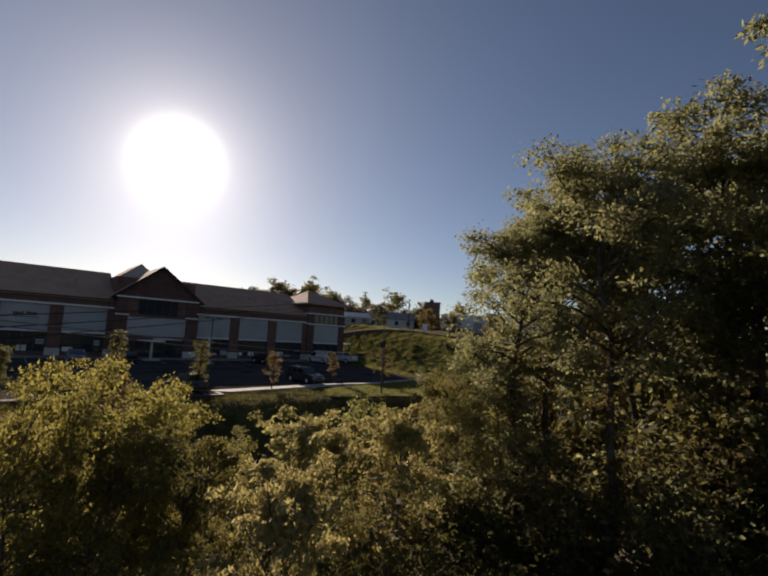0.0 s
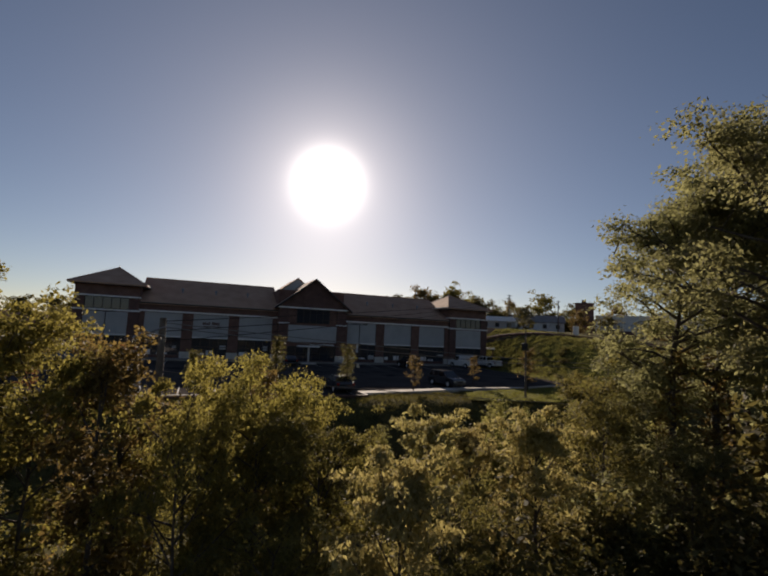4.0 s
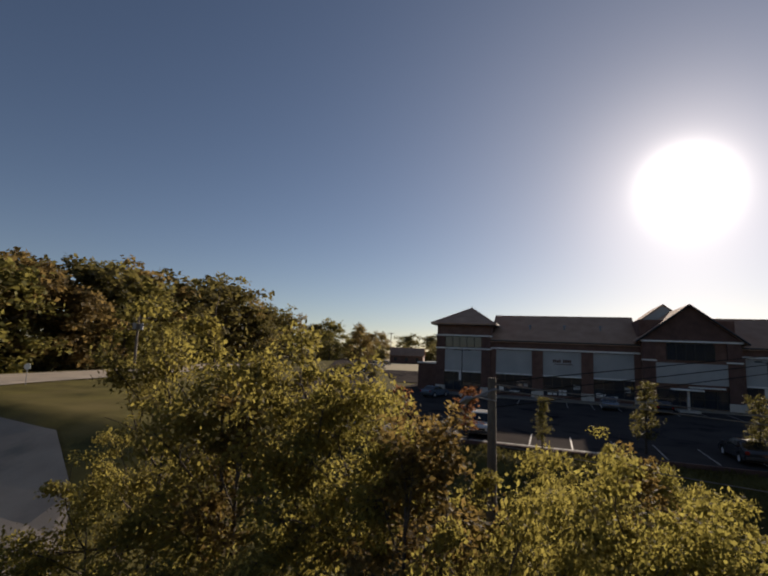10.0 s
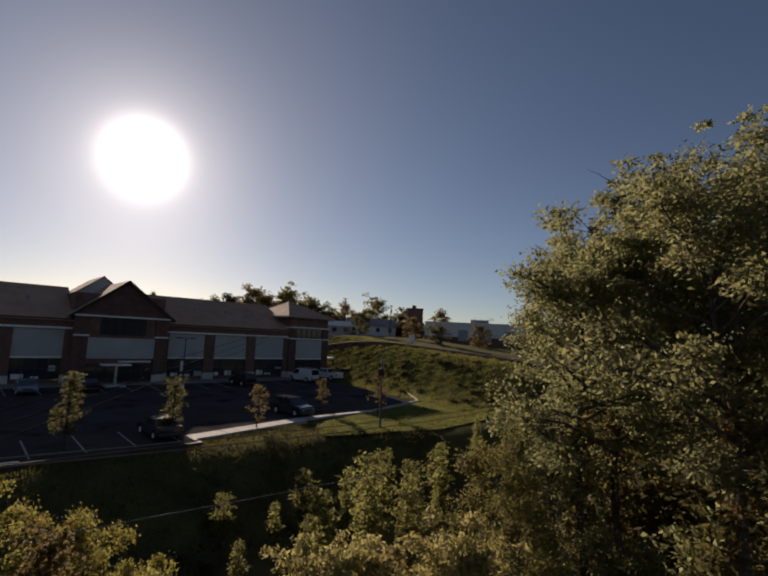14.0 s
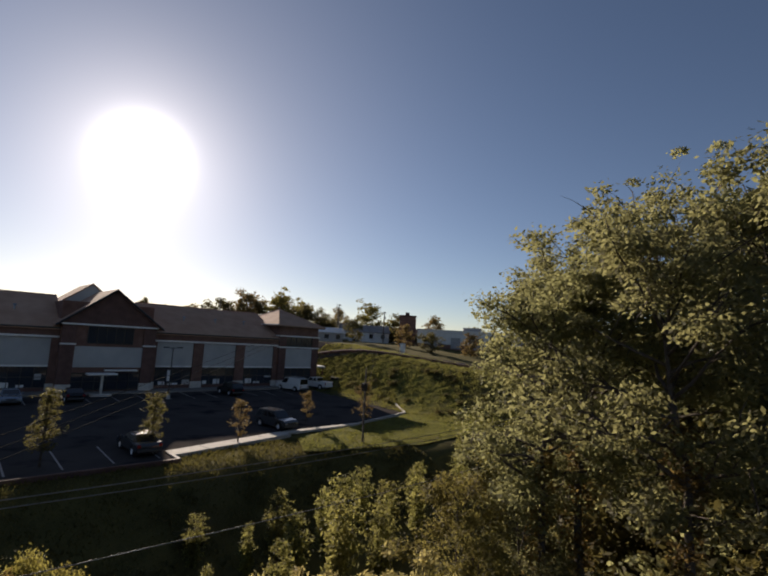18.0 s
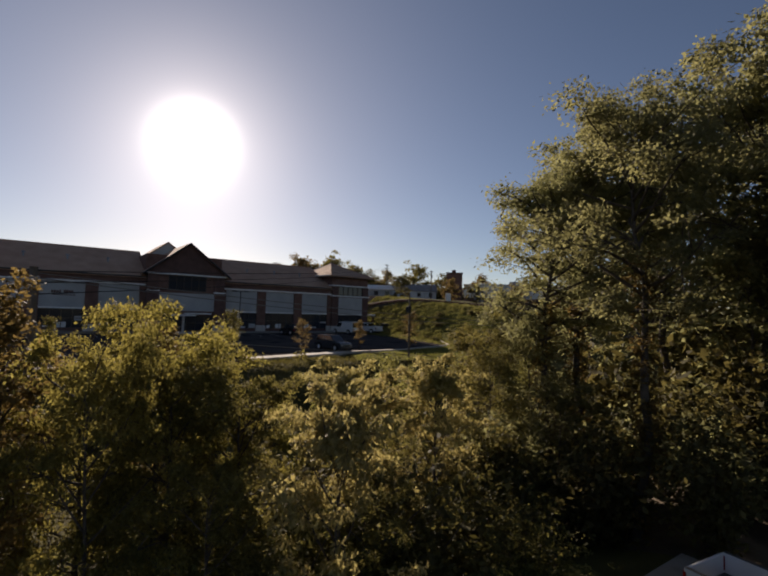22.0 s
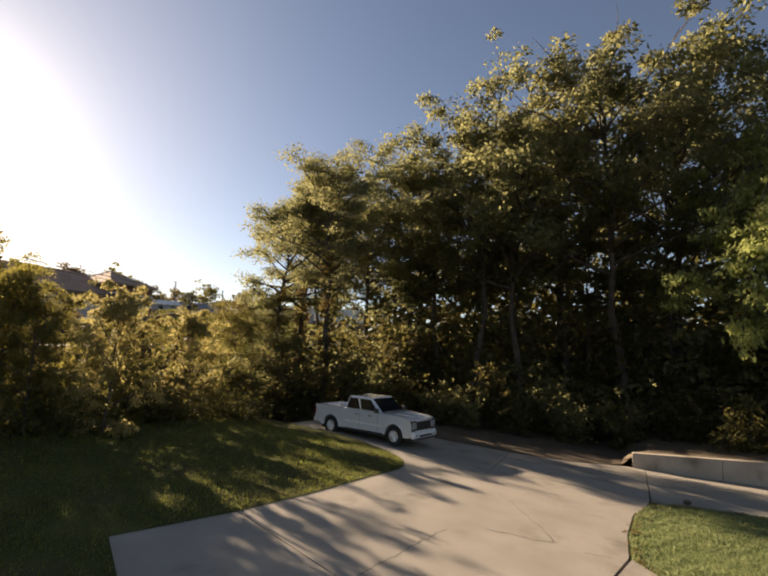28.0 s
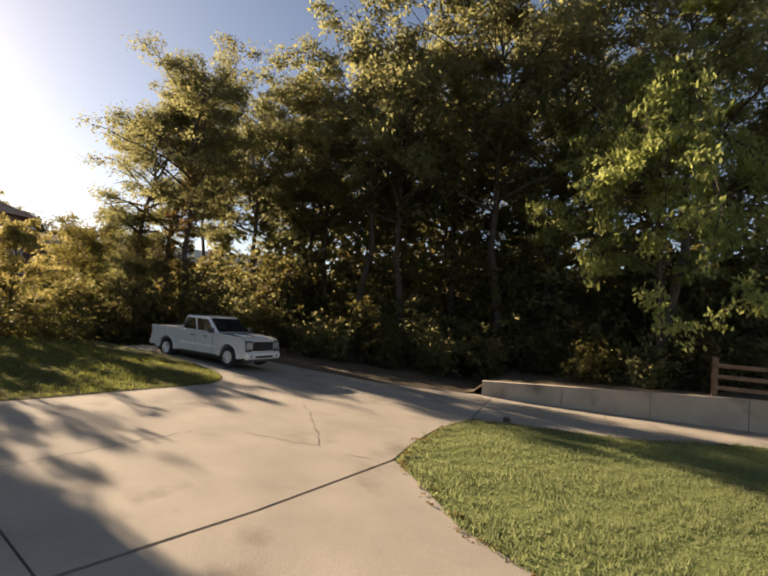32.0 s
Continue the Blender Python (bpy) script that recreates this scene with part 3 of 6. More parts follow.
# a walnut with long sprays that hang out over the wall
def walnut_parts():
    wood, crown = tree_parts(15, 17, 5.2, 0.30, 20, 11000, 0.22, LEAF_FRESH, "round", 0.40, 4, rise=(5, 55), droop=0.6, thick=0.009, puff=0.6, flat=0.5, per=90)
    rng = np.random.default_rng(16)
    bm = bmesh.new()
    tips = []
    for az, reach, z0, z1 in ((175, 6.2, 12.0, 4.2), (150, 6.4, 12.5, 6.0), (200, 5.8, 11.0, 4.6), (128, 5.6, 13.5, 8.6), (225, 6.0, 11.5, 6.5), (165, 5.6, 14.5, 10.0), (188, 6.8, 13.0, 7.6)):
        a = radians(az)
        pts = [np.array([math.cos(a) * reach * w, math.sin(a) * reach * w, z0 + 1.2 * math.sin(w * 2.2) - (z0 - z1 + 1.0) * max(w - 0.35, 0) ** 1.6 / 0.5]) + rng.normal(0, 0.08, 3) for w in np.linspace(0, 1, 9)]
        tube(bm, [q.tolist() for q in pts], [0.10 - 0.0105 * q for q in range(9)], 5)
        for q in pts[3:]:
            for _ in range(5):
                d = rng.normal(0, 0.55, 3)
                e = q + d + np.array([0, 0, -0.45])
                tube(bm, [q.tolist(), (q * 0.5 + e * 0.5 + np.array([0, 0, 0.12])).tolist(), e.tolist()], [0.02, 0.014, 0.006], 3)
                tips += [e, q * 0.4 + e * 0.6, e + rng.normal(0, 0.12, 3)]
    v, f = leaf_cards(rng, np.array(tips), 12500, 0.26, 0.20, flat=1.2, ratio=0.42, droop=1.3)
    return wood, crown, mesh_of("hanging_limbs", bm, BARK, True), raw_mesh("hanging_leaves", v, f, LEAF_FRESH)


walnut = thing("walnut_tree", "walnut tree with fresh green hanging leaf sprays", "tree", WOODS, at=(20.6, -17.0, -0.3), turn=-4)
for nm, me in zip(("trunk", "crown", "hanging_limb", "hanging_spray"), walnut_parts()):
    new(nm, me).parent = walnut
# undergrowth along the edge of the woods
EDGE = "undergrowth of the woods"
under = [tagged(thing("shrub", "dense dark undergrowth shrub at the woods' edge", "shrub", EDGE)) for _ in range(2)]
for ob, (s, mt) in zip(under, ((31, LEAF_DARK), (32, LEAF_LOCUST))):
    for nm, me in zip(("stem", "foliage"), shrub_parts(s, 4.6, 2.6, 2700, 0.29, mt, 13)):
        new(nm, me).parent = ob
under[0].matrix_basis = pose(14.6, 9.0, float(land_z(14.6, 9.0)), 0, 0, 20)
under[1].matrix_basis = pose(15.5, 12.8, float(land_z(15.5, 12.8)), 0, 0, 70)
rng = np.random.default_rng(5)
NEAR_EDGE = [(15.2, 5.5, 0.8), (17.2, 10.2, 1.0), (20.2, 9.0, 1.1), (23.0, 9.5, 1.2), (26.0, 6.0, 1.3), (19.2, 6.4, 0.9), (22.6, 6.2, 1.0), (18.6, 14.8, 1.0), (18.4, 3.4, 0.6), (19.6, -0.4, 0.5), (20.6, -3.2, 0.5), (21.2, -6.0, 0.7), (20.0, -14.0, 0.75), (19.9, -16.7, 0.75), (20.2, -18.9, 0.8), (22.0, -8.8, 0.7), (22.6, -11.8, 0.75)]
DEEP_EDGE = [(22.8, -21.5, 1.1), (22.8, -25.0, 1.1), (19.4, 1.2, 0.7), (21.5, -1.5, 0.8), (24.0, -4.5, 1.1), (25.4, -8.0, 1.3), (26.0, -13.0, 1.7), (26.5, -18.5, 1.7), (27.0, -23.0, 1.7), (19.0, 11.0, 0.9), (13.6, 13.4, 0.9), (12.4, 12.2, 0.75), (14.6, 15.6, 0.95), (24, 6, 1.2), (29, 1, 1.8), (30, -8, 1.9), (32, -17, 1.9)]
for i, (x, y, k) in enumerate(NEAR_EDGE + DEEP_EDGE):
    plant(under[i % 2], x, y, i * 71, k, float(rng.uniform(0.9, 1.25)))
far_under = thing("shrub", "dark distant undergrowth below the trees", "shrub", EDGE)
for nm, me in zip(("stem", "foliage"), shrub_parts(33, 4.6, 2.8, 1000, 0.50, LEAF_DARK, 8)):
    new(nm, me).parent = far_under
far_under.matrix_basis = pose(29, 15, float(land_z(29, 15)), 0, 0, 20) @ Matrix.Diagonal((1.7, 1.7, 1.7, 1))
for i, (x, y, k) in enumerate(((34, 10, 2.0), (36, 4, 2.2), (38, -3, 2.3), (37, -9, 2.3), (38, -15, 2.3), (36, -22, 2.2), (33, -28, 2.2), (42, 0, 2.5), (43, -8, 2.5), (42, -18, 2.5), (28, -25, 2.0), (27, 8, 1.5), (48, 9, 3.0), (50, 2, 3.2), (52, -6, 3.2), (53, -14, 3.2), (50, -23, 3.0), (45, -30, 3.0), (46, 15, 2.6), (38, -34, 2.8))):
    plant(far_under, x, y, i * 61, k, 1.1)

# ---- car park ----
LOT_EDGE = [(-22, 38.9), (12.5, 38.9), (12.5, 41.2), (23.6, 43.2), (33.5, 43.6), (44.0, 46.6), (50.5, 56.0), (53.5, 66.0), (54.5, 96.0), (-24, 96.0), (-24, 60.0)]
lot = tagged(new("car_park", mesh_of("car_park", prism(bmesh.new(), LOT_EDGE, lambda x, y: float(lot_z(x, y)) - 0.35, lambda x, y: float(lot_z(x, y))), ASPHALT)), "worn dark asphalt car park with faded bay lines", "car park", kind="structure")


def line_strip(bm, a, b, width, zf, lift=0.006, height=0.0):
    """A flat painted bar from a to b, or a raised kerb where height is given."""
    a, b = Vector(a), Vector(b)
    n = (b - a).normalized()
    s = Vector((-n.y, n.x)) * width / 2
    out = [(a + s).to_tuple(), (b + s).to_tuple(), (b - s).to_tuple(), (a - s).to_tuple()]
    return prism(bm, out, lambda x, y: float(zf(x, y)) - 0.12, lambda x, y: float(zf(x, y)) + lift + height)


# bay lines: along the front edge, in the middle and before the shops
for row, (y0, y1, xs) in enumerate(((39.6, 44.6, np.arange(-20.7, 12.6, 2.93)), (64.5, 69.8, np.arange(-8.5, 41.0, 2.93)))):
    for x in xs:
        part("bay_line", line_strip(bmesh.new(), (x, y0), (x, y1), 0.12, lot_z), LINE, lot)


def kerb_run(name, pts, width, height, zf, mat, parent, piece=3.0):
    """Kerb stones laid end to end along a line, each a piece of its own."""
    for a, b in zip(pts, pts[1:]):
        a, b = Vector(a), Vector(b)
        n = max(1, round((b - a).length / piece))
        for i in range(n):
            p, q = a.lerp(b, i / n), a.lerp(b, (i + 1) / n)
            g = (q - p).normalized() * 0.012
            part(name, line_strip(bmesh.new(), p + g, q - g, width, zf, 0.0, height), mat, parent)


front_kerb = thing("kerb", "pale concrete kerb along the front of the car park", "kerb", kind="structure")
kerb_run("kerb_stone", [(-22, 38.75), (2.2, 38.75)], 0.22, 0.16, lot_z, KERB, front_kerb)
side_kerb = thing("kerb", "pale concrete kerb round the end of the car park", "kerb", kind="structure")
kerb_run("kerb_stone", [(33.6, 43.5), (44.0, 46.5), (50.5, 55.9), (53.5, 65.9)], 0.22, 0.16, lot_z, KERB, side_kerb)
kerb_run("kerb_stone", [(23.9, 42.9), (33.4, 43.35)], 0.7, 0.12, lot_z, KERB, side_kerb)
walkway = thing("pavement", "broad pale concrete walkway beside the car park", "pavement", kind="structure")
for i in range(4):
    u0, u1 = i / 4 + 0.003, (i + 1) / 4 - 0.003
    pa, pb = Vector((12.3, 41.0)), Vector((23.7, 43.3))
    a, b = pa.lerp(pb, u0), pa.lerp(pb, u1)
    s = Vector((0.27, -1.35))
    part("slab", prism(bmesh.new(), [(a.x, a.y), (b.x, b.y), (b + s).to_tuple(), (a + s).to_tuple()], lambda x, y: float(lot_z(x, y)) - 0.45, lambda x, y: float(lot_z(x, y)) + 0.10), KERB, walkway)
apron = thing("pavement", "concrete pavement with a kerb before the shops", "pavement", kind="structure")
for i in range(22):
    x0 = -18.5 + i * 3.05
    part("slab", prism(bmesh.new(), [(x0 + 0.01, 70.0), (x0 + 3.04, 70.0), (x0 + 3.04, 73.6), (x0 + 0.01, 73.6)], 3.4, 3.98), PAVING, apron)

# ---- row of shops ----
Z0 = 3.98
YF = 73.4
shops = thing("shop_building", "long brown brick shopping row with white sign bands", "building", at=(0, 0, 0))


def quad_prism(bm, a, b, c, d, t):
    """A slab of thickness t below the four corners."""
    top = [bm.verts.new(p) for p in (a, b, c, d)]
    low = [bm.verts.new((p[0], p[1], p[2] - t)) for p in (a, b, c, d)]
    bm.faces.new(top)
    bm.faces.new(low[::-1])
    for i in range(4):
        j = (i + 1) % 4
        bm.faces.new((low[i], low[j], top[j], top[i]))
    return bm


def clean(bm):
    bmesh.ops.recalc_face_normals(bm, faces=bm.faces)
    return bm


def window_unit(parent, x0, x1, z0, z1, y, cols, rows=1, bars=FRAME_DARK):
    """A shop window: frame bars, glass panes set back, and a dark room behind."""
    w = part("window", boxed(x0, x1, y + 0.10, y + 0.16, z0, z1), FRAME_DARK, parent)
    for i in range(cols + 1):
        x = x0 + (x1 - x0) * i / cols
        part("mullion", boxed(x - 0.045, x + 0.045, y - 0.03, y + 0.10, z0, z1), bars, w)
    for i in range(rows + 1):
        z = z0 + (z1 - z0) * i / rows
        part("rail", boxed(x0, x1, y - 0.025, y + 0.095, z - 0.04, z + 0.04), bars, w)
    for i in range(cols):
        for j in range(rows):
            a, b = x0 + (x1 - x0) * i / cols + 0.05, x0 + (x1 - x0) * (i + 1) / cols - 0.05
            c, d = z0 + (z1 - z0) * j / rows + 0.05, z0 + (z1 - z0) * (j + 1) / rows - 0.05
            part("pane", boxed(a, b, y + 0.04, y + 0.06, c, d), WINDOW_GLASS, w)
    return w


# main walls
part("wall", boxed(-9.9, 9.6, YF + 0.2, YF + 18.6, Z0, 11.8), BRICK_DARK, shops)
part("wall", boxed(20.4, 40.3, YF + 0.2, YF + 18.6, Z0, 11.8), BRICK_DARK, shops)
part("wall", boxed(9.6, 20.4, YF + 0.25, YF + 18.6, Z0, 15.2), BRICK, shops)
BAYS = [(-9.9 + i * 6.5, -3.4 + i * 6.5) for i in range(3)] + [(20.4 + i * 6.633, 27.033 + i * 6.633) for i in range(3)]
for n, (a, b) in enumerate(BAYS):
    pier = 0.75
    for x in (a, b):
        if (x, n) in ((9.6, 2), (20.4, 3)):
            continue
    # piers at the bay's left, with a pale stone foot
    for x0, x1 in ((a, a + pier), (b - pier, b)):
        p = part("pier", boxed(x0, x1, YF - 0.25, YF + 0.2, Z0, 10.5), BRICK, shops)
        part("pier_base", boxed(x0 - 0.06, x1 + 0.06, YF - 0.33, YF + 0.19, Z0, Z0 + 0.95, 0.03), STONE, p)
    part("sign_band", boxed(a + pier, b - pier, YF - 0.05, YF + 0.2, 7.15, 10.45), STUCCO, shops)
    part("band_ledge", boxed(a + pier, b - pier, YF - 0.16, YF + 0.19, 6.95, 7.15), TRIM, shops)
    window_unit(shops, a + pier, b - pier, Z0 + 0.45, 6.95, YF + 0.02, 4, 2)
    part("window_base", boxed(a + pier, b - pier, YF - 0.02, YF + 0.19, Z0, Z0 + 0.45), BRICK_DARK, shops)
for x0, x1 in ((-9.9, 9.6), (20.4, 40.3)):
    part("frieze", boxed(x0, x1, YF - 0.25, YF + 0.19, 10.75, 11.75), BRICK, shops)
    part("cornice", boxed(x0, x1, YF - 0.42, YF + 0.19, 10.5, 10.75, 0.03), TRIM, shops)
    part("gutter", boxed(x0, x1, YF - 0.75, YF - 0.55, 11.62, 11.82, 0.02), FRAME_DARK, shops)
# main roof, front and rear slopes
for x0, x1 in ((-10.2, 10.0), (20.0, 40.6)):
    bm = bmesh.new()
    quad_prism(bm, (x0, YF - 0.7, 11.75), (x1, YF - 0.7, 11.75), (x1, 82.0, 16.1), (x0, 82.0, 16.1), 0.22)
    roof = part("roof", clean(bm), SHINGLE, shops)
    bm = bmesh.new()
    quad_prism(bm, (x0, 82.0, 16.1), (x1, 82.0, 16.1), (x1, 92.6, 11.75), (x0, 92.6, 11.75), 0.22)
    part("roof", clean(bm), SHINGLE, shops)
    part("ridge_cap", tubed([(x0, 82.0, 16.1), (x1, 82.0, 16.1)], 0.11, 6), SHINGLE, shops)
    for i in range(3):
        vx = x0 + (x1 - x0) * (0.28 + 0.24 * i)
        v = part("roof_vent", tubed([(vx, 77.0, 13.4), (vx, 77.0, 14.25)], 0.12, 8), METAL, shops)
        part("vent_cap", tubed([(vx, 77.0, 14.2), (vx, 77.0, 14.42)], [0.24, 0.16], 8), METAL, v)


def tower(x0, x1):
    t = part("tower", boxed(x0, x1, 73.0, 88.4, Z0, 14.0), BRICK, shops)
    yf = 72.8
    for a, b in ((x0, x0 + 1.3), (x1 - 1.3, x1)):
        p = part("pier", boxed(a, b, yf - 0.12, yf + 0.2, Z0, 12.2), BRICK_DARK, t)
        part("pier_base", boxed(a - 0.06, b + 0.06, yf - 0.2, yf + 0.19, Z0, Z0 + 0.95, 0.03), STONE, t)
    part("sign_band", boxed(x0 + 1.3, x1 - 1.3, yf - 0.02, yf + 0.2, 7.15, 10.2), STUCCO, t)
    for z, o in ((12.2, 0.30), (10.3, 0.22)):
        part("cornice", boxed(x0 - 0.12, x1 + 0.12, yf - o, yf + 0.19, z, z + 0.22, 0.03), TRIM, t)
        part("side_cornice", boxed(x0 - 0.14, x0 + 0.01, yf + 0.2, 88.5, z, z + 0.22), TRIM, t)
        part("side_cornice", boxed(x1 - 0.01, x1 + 0.14, yf + 0.2, 88.5, z, z + 0.22), TRIM, t)
    window_unit(t, x0 + 1.3, x1 - 1.3, 10.55, 12.15, yf + 0.06, 5, 1)
    window_unit(t, x0 + 1.3, x1 - 1.3, Z0 + 0.35, 6.95, yf + 0.04, 4, 2)
    part("band_ledge", boxed(x0 + 1.3, x1 - 1.3, yf - 0.12, yf + 0.19, 6.95, 7.15), TRIM, t)
    for i in range(3):
        y = 75.0 + i * 4.3
        for x, s in ((x0, -1), (x1, 1)):
            part("side_panel", boxed(min(x, x + s * 0.05), max(x, x + s * 0.05), y, y + 3.0, 7.15, 10.0), STUCCO, t)
    part("eave", boxed(x0 - 0.75, x1 + 0.75, 72.1, 89.2, 13.85, 14.12, 0.04), FRAME_DARK, t)
    c = ((x0 + x1) / 2, 80.5, 17.2)
    r = [(x0 - 0.8, 72.05, 14.1), (x1 + 0.8, 72.05, 14.1), (x1 + 0.8, 89.25, 14.1), (x0 - 0.8, 89.25, 14.1)]
    for i in range(4):
        bm = bmesh.new()
        a, b = Vector(r[i]), Vector(r[(i + 1) % 4])
        top = [bm.verts.new(p) for p in (a, b, c)]
        low = [bm.verts.new(Vector(p) - Vector((0, 0, 0.18))) for p in (a, b, c)]
        bm.faces.new(top), bm.faces.new(low[::-1])
        for k in range(3):
            bm.faces.new((low[k], low[(k + 1) % 3], top[(k + 1) % 3], top[k]))
        part("roof", clean(bm), SHINGLE, t)
        part("hip_cap", tubed([a, c], 0.10, 5), SHINGLE, t)
    part("finial", tubed([c, (c[0], c[1], c[2] + 0.35)], [0.09, 0.03], 6), METAL, t)
    return t


tower(-17.9, -9.9)
tower(40.3, 48.2)
# gabled middle
gy = 71.8
bay = part("gable_bay", boxed(9.6, 20.4, gy + 0.2, YF + 0.2, Z0, 12.4), BRICK, shops)
for a, b in ((9.6, 11.1), (18.9, 20.4)):
    part("pier", boxed(a, b, gy - 0.1, gy + 0.2, Z0, 12.2), BRICK_DARK, bay)
    part("pier_base", boxed(a - 0.06, b + 0.06, gy - 0.18, gy + 0.19, Z0, Z0 + 0.95, 0.03), STONE, bay)
    part("cornice", boxed(a - 0.1, b + 0.1, gy - 0.25, gy + 0.19, 9.75, 9.95, 0.02), TRIM, bay)
part("cornice", boxed(9.4, 20.6, gy - 0.35, gy + 0.19, 12.2, 12.42, 0.03), TRIM, bay)
part("sign_band", boxed(11.1, 18.9, gy - 0.02, gy + 0.2, 7.0, 9.6), STUCCO, bay)
window_unit(bay, 12.4, 17.6, 10.0, 12.1, gy + 0.06, 5, 1)
window_unit(bay, 11.1, 18.9, Z0 + 0.2, 6.3, gy + 0.04, 6, 2)
part("entry_ledge", boxed(14.6, 18.4, gy - 0.7, gy, 6.55, 6.75, 0.03), TRIM, bay)
bm = bmesh.new()
g = [(9.3, 12.4), (20.7, 12.4), (15.0, 16.85)]
f0 = [bm.verts.new((x, gy + 0.05, z)) for x, z in g]
f1 = [bm.verts.new((x, gy + 0.3, z)) for x, z in g]
bm.faces.new(f0), bm.faces.new(f1[::-1])
for k in range(3):
    bm.faces.new((f0[k], f0[(k + 1) % 3], f1[(k + 1) % 3], f1[k]))
part("gable", clean(bm), BRICK_DARK, bay)
for s in (-1, 1):
    bm = bmesh.new()
    quad_prism(bm, (15.0 + s * 6.2, gy - 0.55, 12.25), (15.0 + s * 6.2, 84.0, 12.25), (15.0, 84.0, 17.1), (15.0, gy - 0.55, 17.1), 0.22)
    part("roof", clean(bm), SHINGLE, bay)
    part("barge_board", tubed([(15.0 + s * 6.2, gy - 0.56, 12.1), (15.0, gy - 0.56, 16.97)], 0.12, 4), FRAME_DARK, bay)
# rear cross gable, taller
for s in (-1, 1):
    bm = bmesh.new()
    quad_prism(bm, (14.4 + s * 6.4, 83.0, 13.4), (14.4 + s * 6.4, 93.0, 13.4), (14.4, 93.0, 18.4), (14.4, 83.0, 18.4), 0.22)
    part("roof", clean(bm), SHINGLE, bay)
bm = bmesh.new()
g = [(8.0, 13.3), (20.8, 13.3), (14.4, 18.25)]
f0 = [bm.verts.new((x, 83.15, z)) for x, z in g]
f1 = [bm.verts.new((x, 83.4, z)) for x, z in g]
bm.faces.new(f0), bm.faces.new(f1[::-1])
for k in range(3):
    bm.faces.new((f0[k], f0[(k + 1) % 3], f1[(k + 1) % 3], f1[k]))
part("gable", clean(bm), STUCCO, bay)

# white goods, notices and low displays behind the shop windows
rw = random.Random(9)
for n, (a, b) in enumerate(BAYS):
    for k in range(3):
        x = a + 1.0 + k * 1.7 + rw.uniform(0, 0.5)
        z = Z0 + 0.5 + (0 if rw.random() < 0.6 else 0.9)
        part("notice", boxed(x, x + rw.uniform(0.5, 1.5), YF + 0.035, YF + 0.055, z, z + rw.uniform(0.2, 0.75)), (TRIM, SIDING, STUCCO)[k], shops, "pale notice inside the shop window")
# pale flashings where the towers' inner roofs meet the main roof
for x, s in ((-9.1, 1), (39.5, -1)):
    part("flashing", boxed(x - 0.07, x + 0.07, 72.3, 80.4, 14.06, 14.22), TRIM, shops)
# low brick wing beside the corner tower
wing = part("wing", boxed(-21.3, -17.95, 75.0, 84.0, 3.6, 7.9), BRICK_DARK, shops)
part("coping", boxed(-21.45, -17.95, 74.85, 84.15, 7.9, 8.12, 0.02), TRIM, wing)
# sign shelter on a single post
kiosk = thing("shelter", "pale flat shelter on one post before the shops", "shelter", at=(13.9, 69.0, float(lot_z(13.9, 69))))
part("roof", boxed(-1.7, 1.5, -0.8, 0.8, 2.55, 2.75, 0.03), TRIM, kiosk)
part("post", boxed(-0.14, 0.14, -0.14, 0.14, 0.2, 2.55, 0.02), STONE, kiosk)
part("base", boxed(-1.1, 1.1, -0.6, 0.6, -0.05, 0.25, 0.03), STONE, kiosk)

# ---- trees between the drive and the car park ----
NEAR = "trees on the near bank"
m_yellow = tree_parts(21, 9.5, 3.6, 0.10, 26, 22000, 0.112, LEAF_YELLOW, "round", 0.24, 4, thick=0.011, rise=(-5, 48), leader=0.88, puff=0.52, flat=0.6, per=120, ratio=0.6)
m_yellow2 = tree_parts(22, 9.0, 3.2, 0.10, 24, 21000, 0.112, LEAF_YELLOW, "round", 0.23, 4, thick=0.011, rise=(-5, 48), leader=0.88, puff=0.50, flat=0.6, per=120, ratio=0.6)
m_olive = tree_parts(25, 9.0, 3.0, 0.10, 24, 20000, 0.108, LEAF_HOLLOW, "round", 0.23, 4, thick=0.011, rise=(-5, 48), leader=0.88, puff=0.42, flat=0.7, per=90)
m_rust = tree_parts(23, 9.0, 1.9, 0.12, 18, 7000, 0.13, LEAF_RUSSET, "tall", 0.17, 5, thick=0.010, rise=(40, 75))
m_pale = tree_parts(24, 7.5, 2.7, 0.10, 20, 15000, 0.16, LEAF_PALE, "round", 0.22, 4, thick=0.012, rise=(15, 72), leader=0.76, puff=0.36, flat=0.5, per=36, ratio=0.45, droop=0.6)
def standing(nm, meshes, label, x, y, top, turn, wide=1.0, group=NEAR):
    z = float(land_z(x, y)) - 0.05
    k = (top - 0.3 - z) / crown_top(meshes)
    ob = tree(nm, meshes, label, group=group)
    ob.matrix_basis = pose(x, y, z, 0, 0, turn) @ Matrix.Diagonal((k * wide, k * wide, k, 1))
    return ob


